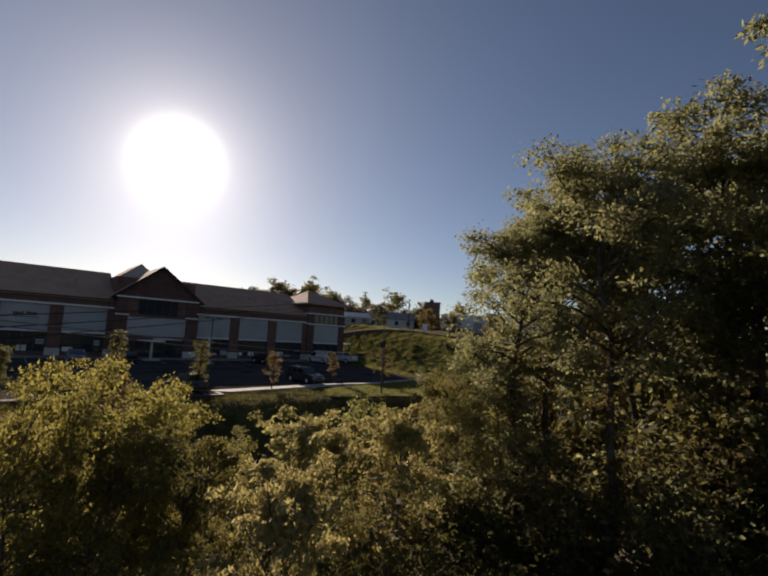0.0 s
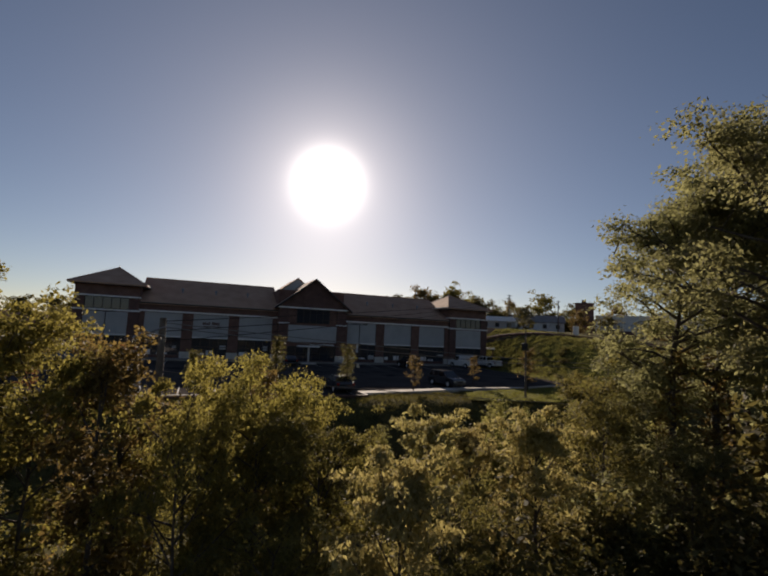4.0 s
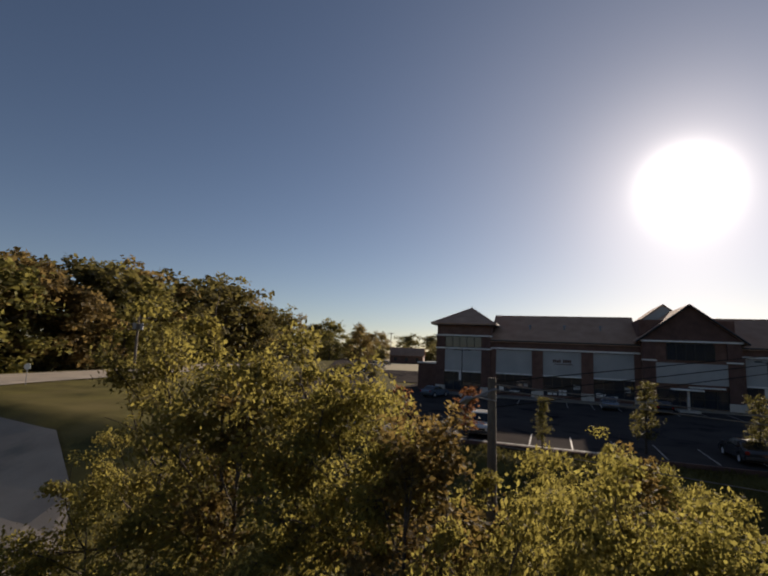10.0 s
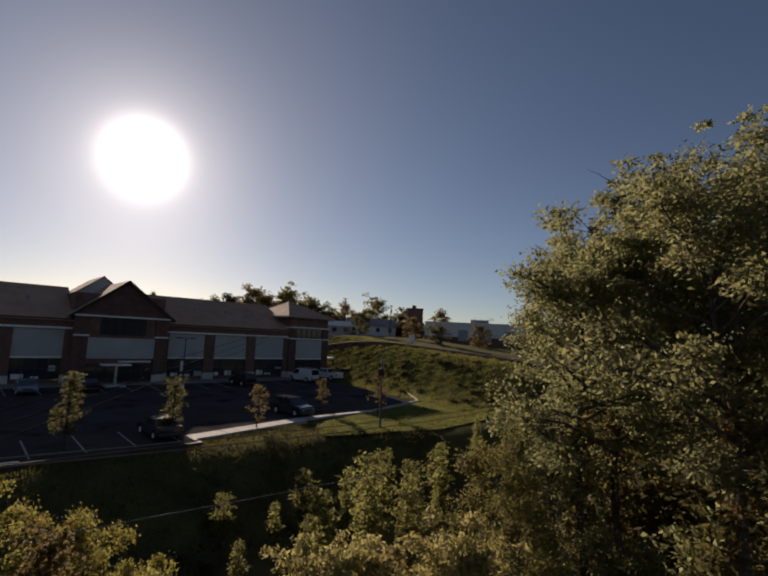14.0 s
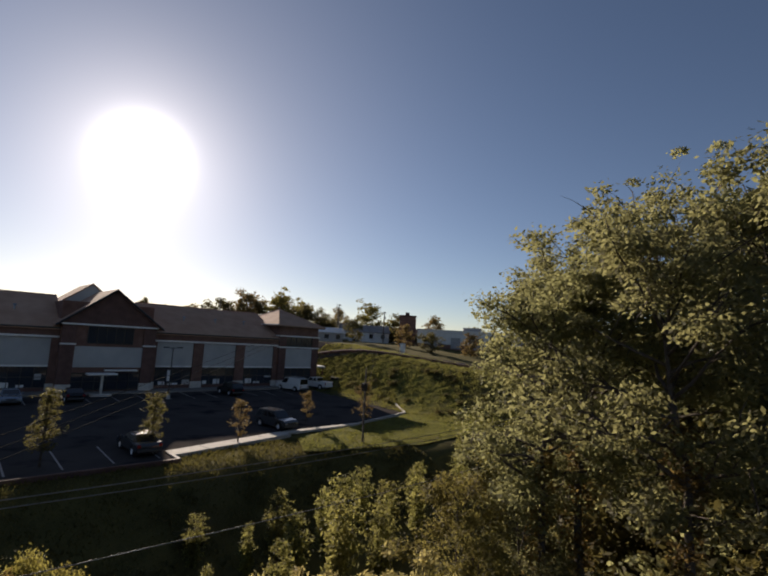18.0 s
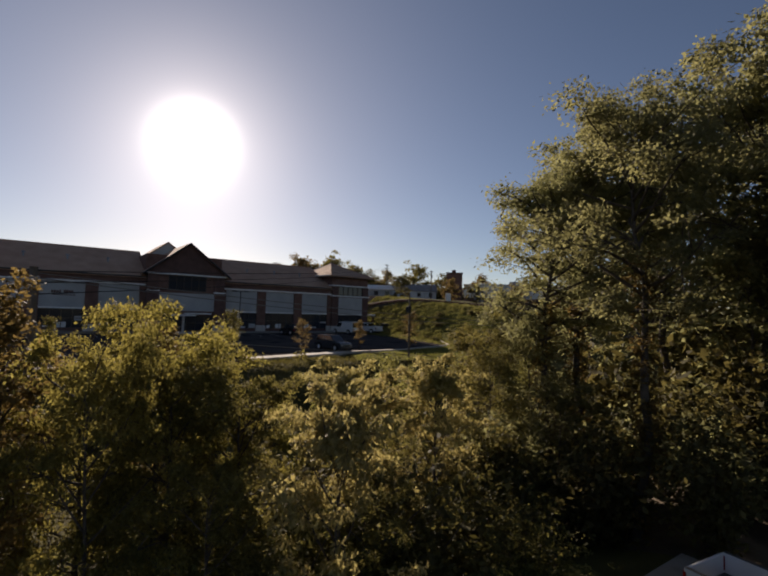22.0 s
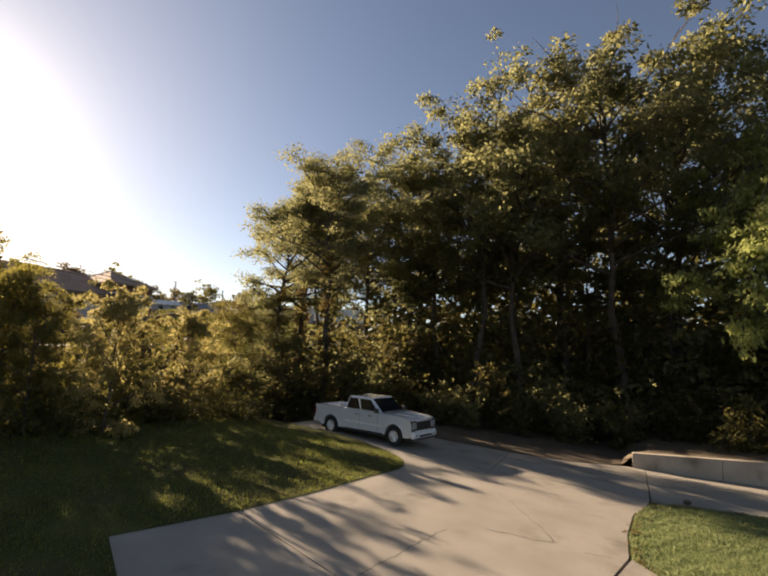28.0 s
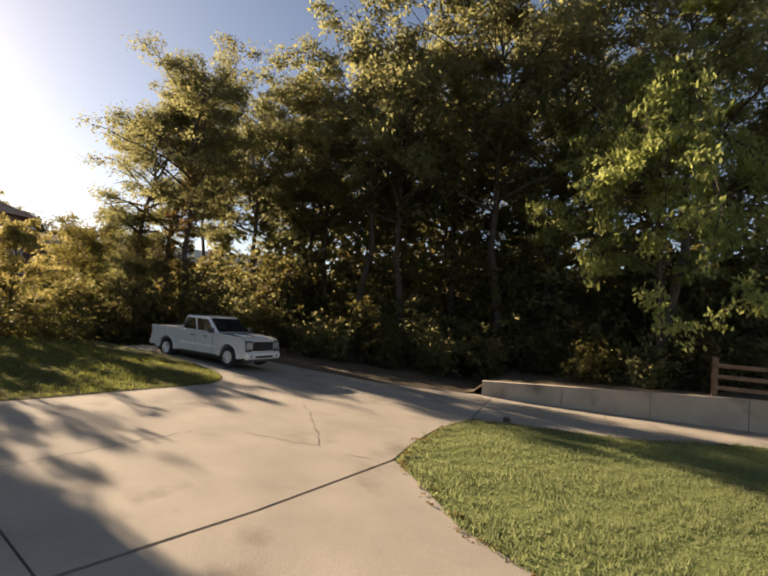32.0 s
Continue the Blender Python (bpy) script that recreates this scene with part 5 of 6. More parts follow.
def cabin(parent, base, roof, half, roof_half, z0, z1, paint, pillars):
    """The glasshouse: a tapered shell with panes let into it. base, roof: rear and front x."""
    v = [(base[0], half, z0), (base[1], half, z0), (roof[1], roof_half, z1), (roof[0], roof_half, z1)]
    bm = bmesh.new()
    A = [bm.verts.new(p) for p in v]
    B = [bm.verts.new((p[0], -p[1], p[2])) for p in v]
    bm.faces.new(A), bm.faces.new(B[::-1])
    for i in range(4):
        j = (i + 1) % 4
        bm.faces.new((A[j], A[i], B[i], B[j]))
    bmesh.ops.recalc_face_normals(bm, faces=bm.faces)
    rounded(bm, 0.07, 2)
    shell = part("cabin", bm, paint, parent, smooth=False)

    def at(u, w, s):
        x = (base[0] + (base[1] - base[0]) * u) * (1 - w) + (roof[0] + (roof[1] - roof[0]) * u) * w
        return Vector((x, s * ((half * (1 - w) + roof_half * w) + 0.006), z0 + (z1 - z0) * w))
    for s in (1, -1):
        for u0, u1 in pillars:
            bm = bmesh.new()
            q = [at(u0, 0.12, s), at(u1, 0.12, s), at(u1 - (0.02 if u1 < 0.9 else 0.0), 0.84, s), at(u0 + 0.02, 0.84, s)]
            o = Vector((0, s * 0.012, 0))
            f = [bm.verts.new(p) for p in q] + [bm.verts.new(p - o * 3) for p in q]
            bm.faces.new(f[:4])
            for i in range(4):
                j = (i + 1) % 4
                bm.faces.new((f[j], f[i], f[i + 4], f[j + 4]))
            bmesh.ops.recalc_face_normals(bm, faces=bm.faces)
            part("side_window", bm, CAR_GLASS, shell)
    for xa, xb, nm, d in ((base[1], roof[1], "windscreen", 0.008), (base[0], roof[0], "rear_window", -0.008)):
        def sc(w, s):
            return Vector((xa + (xb - xa) * w + d, s * (half * (1 - w) + roof_half * w) * 0.90, z0 + (z1 - z0) * w + abs(d)))
        bm = bmesh.new()
        q = [sc(0.10, 1), sc(0.10, -1), sc(0.90, -1), sc(0.90, 1)]
        f = [bm.verts.new(p) for p in q] + [bm.verts.new(p - Vector((d * 4, 0, 0.01))) for p in q]
        bm.faces.new(f[:4])
        for i in range(4):
            j = (i + 1) % 4
            bm.faces.new((f[j], f[i], f[i + 4], f[j + 4]))
        bmesh.ops.recalc_face_normals(bm, faces=bm.faces)
        part(nm, bm, CAR_GLASS, shell)
    return shell


def car(name, label, kind, paint, x, y, z, heading, group=""):
    """A parked vehicle: body by its side outline, cabin, wheels, lamps and bumpers."""
    K = {"pickup": dict(L=2.92, f=1.97, r=-1.80, w=0.98, wr=0.41), "suv": dict(L=2.35, f=1.38, r=-1.38, w=0.92, wr=0.36), "sedan": dict(L=2.35, f=1.40, r=-1.35, w=0.89, wr=0.32), "van": dict(L=2.85, f=1.75, r=-1.75, w=0.98, wr=0.37)}[kind]
    ob = thing(name, label, "truck" if kind == "pickup" else "van" if kind == "van" else "car", group, at=(x, y, z), turn=heading)
    L, f, r, w, wr = K["L"], K["f"], K["r"], K["w"], K["wr"]
    P = PAINT[paint]
    fa, ra = arch(f, wr, wr + 0.10), arch(r, wr, wr + 0.10)
    sill = 0.42 if kind == "pickup" else 0.28
    if kind == "pickup":
        front = [(-0.98, 1.02), (-0.98, 1.30), (1.02, 1.30), (1.35, 1.31), (2.40, 1.25), (2.74, 1.17), (2.86, 1.04), (2.90, 0.60), (2.75, sill)] + [p for p in fa if p[1] >= sill - 0.01] + [(f - wr - 0.10, sill), (-0.98, sill)]
        part("body", rounded(slab_of(front, w), 0.05), P, ob)
        side = [(-0.99, sill), (-0.99, 1.33), (-2.88, 1.33), (-2.90, 0.62), (-2.75, 0.52)] + [p for p in reversed(ra) if p[1] >= sill - 0.01] + [(r + wr + 0.10, sill)]
        bed = part("bed", boxed(-2.86, -0.99, -w + 0.06, w - 0.06, 0.62, 0.80), PLASTIC, ob)
        for s in (1, -1):
            bm = slab_of(side, 0.05)
            for v in bm.verts:
                v.co.y += s * (w - 0.05)
            part("bed_side", rounded(bm, 0.02, 1), P, bed)
        part("tailgate", boxed(-2.92, -2.84, -w + 0.10, w - 0.10, 0.62, 1.32, 0.02), P, bed)
        part("bulkhead", boxed(-1.06, -0.99, -w + 0.10, w - 0.10, 0.62, 1.33), P, bed)
        part("bumper", boxed(-3.05, -2.9, -w + 0.05, w - 0.05, 0.48, 0.66, 0.03), CHROME, ob)
        cabin(ob, (-0.97, 1.28), (-0.86, 0.50), w - 0.04, w - 0.17, 1.27, 1.92, P, ((0.05, 0.43), (0.47, 0.92)))
        part("side_trim", boxed(-0.9, 1.3, -w - 0.012, -w + 0.004, 0.72, 0.80), TRIM, ob)
        part("side_trim", boxed(-0.9, 1.3, w - 0.004, w + 0.012, 0.72, 0.80), TRIM, ob)
        part("hood_ridge", boxed(1.45, 2.55, -0.42, -0.38, 1.262, 1.300), P, ob)
        part("hood_ridge", boxed(1.45, 2.55, 0.38, 0.42, 1.262, 1.300), P, ob)
        part("cowl", boxed(1.22, 1.36, -0.80, 0.80, 1.285, 1.325), PLASTIC, ob)
        part("bumper_slot", boxed(2.98, 3.026, -0.5, 0.5, 0.47, 0.55), BLACK, ob)
        part("grille_surround", boxed(2.85, 2.93, -0.58, 0.58, 1.09, 1.14, 0.01), CHROME, ob)
        part("grille_surround", boxed(2.85, 2.93, -0.58, 0.58, 0.70, 0.74, 0.01), CHROME, ob)
        part("grille", boxed(2.84, 2.925, -0.54, 0.54, 0.72, 1.12, 0.01), BLACK, ob)
        for zz in (0.82, 0.91, 1.00):
            part("grille_bar", boxed(2.90, 2.94, -0.52, 0.52, zz, zz + 0.022, 0.004), PLASTIC, ob)
        for s in (1, -1):
            part("headlight_bezel", boxed(2.72, 2.905, min(s * 0.55, s * 0.95), max(s * 0.55, s * 0.95), 0.70, 1.13, 0.02), BLACK, ob)
            part("fog_light", tubed([(2.99, s * 0.72, 0.54), (3.03, s * 0.72, 0.54)], [0.07, 0.06], 10), LAMP_CLEAR, ob)
            part("roof_strip", boxed(-0.80, 0.46, min(s * 0.66, s * 0.69), max(s * 0.66, s * 0.69), 1.915, 1.932), BLACK, ob)
            part("bed_rail_cap", boxed(-2.86, -1.0, min(s * 0.88, s * 0.985), max(s * 0.88, s * 0.985), 1.33, 1.352, 0.006), PLASTIC, ob)
            part("rocker_panel", boxed(-0.92, 1.40, min(s * 0.93, s * 0.986), max(s * 0.93, s * 0.986), 0.36, 0.47, 0.02), PLASTIC, ob)
        part("bumper", boxed(2.78, 3.02, -w + 0.02, w - 0.02, 0.40, 0.68, 0.06), P, ob)
        part("valance", boxed(2.70, 2.97, -w + 0.12, w - 0.12, 0.30, 0.42, 0.03), PLASTIC, ob)
        for s in (1, -1):
            part("headlight", boxed(2.74, 2.92, min(s * 0.56, s * 0.93), max(s * 0.56, s * 0.93), 0.78, 1.10, 0.03), LAMP_CLEAR, ob)
            part("tail_light", boxed(-2.93, -2.82, min(s * 0.84, s * 0.985), max(s * 0.84, s * 0.985), 0.85, 1.25, 0.02), LAMP_RED, ob)
            part("mirror", boxed(0.98, 1.14, min(s * 0.98, s * 1.2), max(s * 0.98, s * 1.2), 1.30, 1.50, 0.03), PLASTIC, ob)
            for dx in (-0.18, 0.62):
                part("door_handle", boxed(dx - 0.09, dx + 0.09, min(s * w, s * (w + 0.025)), max(s * w, s * (w + 0.025)), 1.10, 1.14), PLASTIC, ob)
            for dx in (-0.02, 1.06):
                part("door_seam", boxed(dx - 0.007, dx + 0.007, min(s * (w - 0.01), s * (w + 0.003)), max(s * (w - 0.01), s * (w + 0.003)), 0.5, 1.26), BLACK, ob)
            for cx in (f, r):
                bm = bmesh.new()
                arc = [(cx + (wr + 0.13) * math.cos(radians(a)), s * (w + 0.005), wr + (wr + 0.13) * math.sin(radians(a))) for a in range(0, 181, 15)]
                tube(bm, arc, [0.03] * len(arc), 5)
                part("wheel_arch", bm, P, ob)
    else:
        if kind == "van":
            roofline = [(-2.8, 0.45), (-2.82, 1.10), (1.55, 1.10), (2.55, 1.02), (2.80, 0.80), (2.82, 0.5), (2.6, sill)]
            cab, rf, zc, zr, pil = (-2.80, 1.75), (-2.70, 0.85), 1.06, 2.05, ((0.70, 0.97),)
        elif kind == "suv":
            roofline = [(-2.28, 0.45), (-2.32, 0.95), (-2.25, 1.03), (1.05, 1.05), (2.05, 0.95), (2.30, 0.78), (2.33, 0.45), (2.1, sill)]
            cab, rf, zc, zr, pil = (-2.20, 1.15), (-1.95, 0.35), 1.02, 1.70, ((0.04, 0.26), (0.29, 0.56), (0.59, 0.94))
        else:
            roofline = [(-2.28, 0.45), (-2.34, 0.80), (-2.22, 0.98), (-1.5, 1.0), (0.95, 0.98), (1.95, 0.86), (2.28, 0.68), (2.33, 0.42), (2.1, sill)]
            cab, rf, zc, zr, pil = (-1.85, 1.05), (-1.05, 0.20), 0.96, 1.44, ((0.06, 0.46), (0.50, 0.94))
        out = roofline + [p for p in fa if p[1] >= sill - 0.01] + [(f - wr - 0.10, sill), (r + wr + 0.10, sill)] + [p for p in ra if p[1] >= sill - 0.01] + [(-L + 0.25, sill)]
        part("body", rounded(slab_of(out, w), 0.07, 2), P, ob)
        cabin(ob, cab, rf, w - 0.05, w - 0.20, zc, zr, P, pil)
        part("bumper", boxed(L - 0.12, L + 0.04, -w + 0.08, w - 0.08, 0.36, 0.56, 0.04), PLASTIC, ob)
        part("bumper", boxed(-L - 0.04, -L + 0.12, -w + 0.08, w - 0.08, 0.38, 0.58, 0.04), PLASTIC, ob)
        part("grille", boxed(L - 0.06, L + 0.012, -0.4, 0.4, 0.58, 0.72, 0.01), BLACK, ob)
        for s in (1, -1):
            part("headlight", boxed(L - 0.22, L - 0.01, min(s * 0.5, s * 0.84), max(s * 0.5, s * 0.84), 0.60, 0.76, 0.03), LAMP_CLEAR, ob)
            part("tail_light", boxed(-L - 0.01, -L + 0.12, min(s * 0.62, s * 0.86), max(s * 0.62, s * 0.86), 0.70, 0.92, 0.02), LAMP_RED, ob)
            part("mirror", boxed(cab[1] - 0.25, cab[1] - 0.12, min(s * w, s * (w + 0.18)), max(s * w, s * (w + 0.18)), zc + 0.02, zc + 0.16, 0.02), P, ob)
        if kind == "van":
            rack = part("roof_rack", boxed(-2.2, 0.2, -0.55, -0.5, 2.16, 2.20), METAL, ob)
            part("rack_bar", boxed(-2.2, 0.2, 0.5, 0.55, 2.16, 2.20), METAL, rack)
            for xx in (-2.1, -1.2, -0.4, 0.1):
                part("rack_bar", boxed(xx, xx + 0.05, -0.75, 0.75, 2.04, 2.16), METAL, rack)
    part("underbody", boxed(-L + 0.3, L - 0.4, -w + 0.22, w - 0.22, 0.22, 0.5), BLACK, ob)
    for cx in (f, r):
        for s in (1, -1):
            wheel(ob, cx, s * (w - 0.13), wr, 0.25)
    return ob


car("pickup_truck", "silver-white crew-cab pickup truck parked on the drive", "pickup", "silver", 11.26, 1.62, float(drive_z(11.26, 1.62)) + 0.03, -98.7)
PARKED = "cars in the car park"
for nm, lab, kind, col, x, y, h in (
        ("panel_van", "white panel van with a roof rack before the shops", "van", "white", 40.7, 68.6, 99),
        ("pickup_truck", "white pickup truck parked nose-in by the shops", "pickup", "white", 46.0, 69.6, 104),
        ("suv", "dark grey sport utility car by the pale walkway", "suv", "dark", 24.4, 45.5, -80),
        ("car", "white hatchback parked at the front kerb", "suv", "white", -7.0, 42.4, -84),
        ("car", "pale blue saloon car near the corner tower", "sedan", "blue", -16.4, 66.0, 70),
        ("car", "pale blue saloon car before the shops", "sedan", "blue", 5.0, 66.4, -92),
        ("car", "black saloon car before the shops", "sedan", "black", 10.6, 66.6, 88),
        ("suv", "dark sport utility car before the shops", "suv", "black", 29.5, 66.8, 92),
        ("car", "dark saloon car parked at the front kerb", "sedan", "dark", 10.8, 42.2, 92)):
    car(nm, lab, kind, col, x, y, float(lot_z(x, y)), h, PARKED)

# ---- poles and wires ----
def pole_with_arm(name, label, foot, top, r, arms=1, arm=1.2, heading=0.0, extras=()):
    """A wooden utility pole: shaft, crossarms with insulators, and what hangs on it."""
    ob = thing(name, label, "pole", "utility poles")
    part("shaft", tubed([foot, (Vector(foot) + Vector(top)) / 2, top], [r * 1.25, r * 1.1, r * 0.85], 10), POLE, ob)
    d = Vector((math.cos(radians(heading)), math.sin(radians(heading)), 0))
    for k in range(arms):
        c = Vector(top) - Vector((0, 0, 0.35 + 0.9 * k))
        a = part("crossarm", tubed([c - d * arm, c + d * arm], 0.07, 4), POLE, ob)
        for s in (-1, -0.5, 0.5, 1):
            part("insulator", tubed([c + d * arm * s * 0.95, c + d * arm * s * 0.95 + Vector((0, 0, 0.22))], [0.04, 0.06], 6), METAL, a)
    for nm, z, off in extras:
        c = Vector(foot).lerp(Vector(top), z) + d * off
        if nm == "transformer":
            part("transformer", tubed([c - Vector((0, 0, 0.45)), c + Vector((0, 0, 0.45))], 0.26, 12), METAL, ob)
        elif nm == "box":
            part("meter_box", boxed(c.x - 0.22, c.x + 0.22, c.y - 0.2, c.y + 0.2, c.z - 0.35, c.z + 0.35, 0.03), BLACK, ob)
    return ob


lamp_pole = pole_with_arm("utility_pole", "weathered wooden pole with a street lamp arm", (-3.08, 16.7, -1.6), (-3.2, 16.7, 8.72), 0.135, 0)
part("lamp_arm", tubed([(-3.05, 16.62, 8.42), (-3.2, 16.56, 8.38), (-3.55, 16.5, 8.2), (-3.8, 16.48, 8.1)], 0.035, 6), METAL, lamp_pole)
head = part("lamp_head", tubed([(-3.7, 16.49, 8.15), (-3.86, 16.47, 8.1), (-4.05, 16.45, 7.99)], [0.05, 0.10, 0.04], 8), METAL, lamp_pole)
part("lens", tubed([(-3.88, 16.47, 8.03), (-3.89, 16.47, 7.96)], [0.09, 0.05], 8), LAMP_CLEAR, head)
part("bracket", tubed([(-3.05, 16.56, 8.1), (-3.55, 16.5, 8.17)], 0.02, 5), METAL, lamp_pole)
pole_with_arm("utility_pole", "slim dark service pole on the grass bank", (28.45, 36.85, 2.4), (28.4, 36.9, 9.8), 0.09, 0, extras=(("box", 0.76, -0.1),))
pole_with_arm("utility_pole", "tall wooden power pole on the hill", (85.9, 116.4, 12.0), (85.9, 116.5, 22.9), 0.16, 2, 1.3, 20)
pole_with_arm("utility_pole", "tall wooden power pole on the hill", (99.0, 110.0, 12.0), (99.0, 110.0, 21.6), 0.16, 1, 1.2, 20, extras=(("transformer", 0.8, 0.4),))
pole_with_arm("utility_pole", "tall wooden power pole beyond the shops", (58.0, 138.0, 8.0), (58.0, 138.0, 22.5), 0.15, 1, 1.2, 10)
pole_with_arm("utility_pole", "power pole with crossarm and transformers by the road", (-57.4, 54.4, 3.2), (-57.5, 54.3, 13.0), 0.17, 2, 1.3, 60, extras=(("transformer", 0.84, 0.45), ("transformer", 0.84, -0.45)))
pole_with_arm("utility_pole", "distant power pole beyond the field", (-60.0, 175.0, 5.0), (-60.0, 175.0, 17.0), 0.15, 1, 1.1, 15)


def wire(a, b, sag, r=0.02, mat=WIRE, label="thin black power line sagging between poles"):
    a, b = Vector(a), Vector(b)
    pts = [a.lerp(b, k / 16) - Vector((0, 0, sag * 4 * (k / 16) * (1 - k / 16))) for k in range(17)]
    ob = tagged(new("power_line", mesh_of("power_line", tubed(pts, r, 5), mat)), label, "cable", "power lines")
    return ob


for dz, sg in ((8.6, 1.5), (8.25, 1.7), (7.9, 1.9)):
    wire((-3.18, 16.7, dz), (85.9, 116.5, dz + 13.4), sg * 0.5, 0.016)
pole_with_arm("utility_pole", "weathered wooden service pole standing in the woods", (40.0, 25.0, 1.5), (40.0, 25.0, 16.4), 0.14, 0)
for za, zb, sg in ((8.55, 7.0, 0.4), (8.4, 6.8, 0.5), (6.9, 3.6, 0.3)):
    wire((-3.16, 16.7, za), (40.0, 25.0, zb), sg, 0.017, WIRE_GREY, "pale grey service wire sagging across the gully")
wire((28.4, 36.9, 7.4), (99.0, 110.0, 20.6), 2.0)
# ---- lamp posts of the car park ----
for x, y, lean in ((20.5, 65.0, 0), (-13.2, 68.2, 0)):
    z = float(lot_z(x, y))
    ob = thing("lamp_post", "black car park lamp post with twin shoebox lamps", "lamp post", "lamp posts of the car park", at=(x, y, z))
    part("plinth", tubed([(0, 0, -0.1), (0, 0, 0.6)], 0.24, 12), KERB, ob)
    part("mast", tubed([(0, 0, 0.6), (0, 0, 6.4)], [0.075, 0.055], 8), BLACK, ob)
    for s in (-1, 1):
        a = part("arm", tubed([(0, 0, 6.25), (s * 0.7, 0, 6.35)], 0.035, 6), BLACK, ob)
        part("lamp_head", boxed(min(s * 0.55, s * 1.15), max(s * 0.55, s * 1.15), -0.18, 0.18, 6.3, 6.45, 0.03), BLACK, a)
    part("banner", boxed(-0.42, -0.08, -0.012, 0.012, 2.2, 3.5), SIDING, ob, "small white sign plate")
# ---- small trees of the car park ----
LOTT = "young trees of the car park"
m_green = tree_parts(51, 4.6, 1.35, 0.14, 16, 3600, 0.13, LEAF_BRUSH, "column", 0.17, 5, rise=(40, 78))
m_brown = tree_parts(53, 4.0, 1.2, 0.22, 12, 1300, 0.18, LEAF_BROWN, "round", 0.18, 5, rise=(35, 70))
m_redt = tree_parts(52, 4.0, 1.3, 0.22, 12, 1800, 0.18, LEAF_RED, "round", 0.18, 5, rise=(35, 70))
for i, (x, y, h, red) in enumerate(((-12.7, 38.2, 3.5, 1), (-7.4, 38.6, 3.7, 1), (-2.2, 38.4, 3.6, 0), (4.6, 40.9, 4.7, 0), (11.3, 41.2, 4.2, 0), (18.4, 41.4, 3.4, 2), (28.3, 46.0, 3.2, 2), (33.0, 42.2, 4.4, 2))):
    z = float(land_z(x, y)) if y < 39 else float(lot_z(x, y)) - 0.02
    nominal = 4.0 if red else 4.6
    ob = tree("young_tree", (m_green, m_redt, m_brown)[red], ("young tree with rust-red leaves at the car park's edge", "young tree with sparse orange-brown leaves at the car park's edge")[red - 1] if red else "young green street tree at the car park's edge", group=LOTT)
    ob.matrix_basis = pose(x, y, z, 0, 0, i * 50) @ Matrix.Diagonal((h / nominal, h / nominal, h / nominal, 1))
# ---- bank below the car park ----
bank_wall = thing("retaining_wall", "dark block retaining wall below the car park", "wall", kind="structure")
for i in range(18):
    x0 = -22 + i * 1.92
    for j in range(3):
        o = 0.96 if j % 2 else 0
        part("block", boxed(x0 + o + 0.01, x0 + o + 1.91, 38.34 - j * 0.05, 38.62, 2.78 - j * 0.42, 3.19 - j * 0.42), BRICK_DARK, bank_wall)
part("end_block", boxed(12.35, 12.6, 38.4, 41.0, 1.6, 3.2), KERB, bank_wall)
# low shrubs on the bank
low = thing("shrub", "low dark green shrub on the bank", "shrub", "shrubs on the bank")
for nm, me in zip(("stem", "foliage"), shrub_parts(61, 1.3, 1.2, 900, 0.18, LEAF_DARK, 9)):
    new(nm, me).parent = low
low.matrix_basis = pose(-6.0, 31.0, float(land_z(-6.0, 31.0)), 0, 0, 0)
rs = np.random.default_rng(8)
for i in range(12):
    x, y = rs.uniform(-20, 12), rs.uniform(28, 33)
    plant(low, x, y, i * 51, float(rs.uniform(0.7, 1.2)), float(rs.uniform(0.7, 1.0)))
# rough growth on the hill
for i in range(30):
    x, y = rs.uniform(47.5, 58), rs.uniform(38, 68)
    plant(low, x, y, i * 61, float(rs.uniform(0.5, 1.0)), float(rs.uniform(0.5, 0.8)))
blades("rough_grass", "tall rough grass on the hillside", None, (44, 66, 34, 84), 70000, 0.36, land_z, 7, HILL_BLADES, 0.05)
blades("rough_grass", "rough grass on the bank before the car park", None, (-20, 32, 29, 41), 45000, 0.22, lambda x, y: np.where((y > 38.3) & (x < 12.4) | (y > 40.8 + 0.11 * (x - 13)) & (x < 34), -5.0, land_z(x, y)), 9, ROUGH_BLADES, 0.035)
# ---- roads ----
def road(pts, width, mat, name, label, lift=0.06):
    left, right = [], []
    for i, p in enumerate(pts):
        d = (Vector(pts[min(i + 1, len(pts) - 1)]) - Vector(pts[max(i - 1, 0)])).normalized()
        n = Vector((-d.y, d.x)) * width / 2
        left.append((p[0] + n.x, p[1] + n.y)), right.append((p[0] - n.x, p[1] - n.y))
    return sheet(left + right[::-1], land_z, mat, name, label, "road", lift, 2.5)


ROADC = material("pale_road", (0.23, 0.195, 0.16), (0.35, 0.30, 0.24), 0.9, 0.3, 20.0, 0.2, stain=((0.16, 0.15, 0.13), 0.25, 0.6))
road([(-54, -30), (-58, 8), (-62, 34), (-66, 50), (-72, 75), (-90, 125), (-122, 200)], 12.0, ROADC, "road", "pale concrete road passing the woods", 0.12)
road([(-22, 45), (-27, 54), (-34, 72), (-43, 96), (-56, 130), (-90, 210)], 13.0, ASPHALT, "lane", "asphalt lane leading round the shops", 0.14)
road([(-22, 94), (-29, 110), (-37, 127)], 17.0, ASPHALT, "lane", "asphalt yard beside the end of the shops", 0.12)
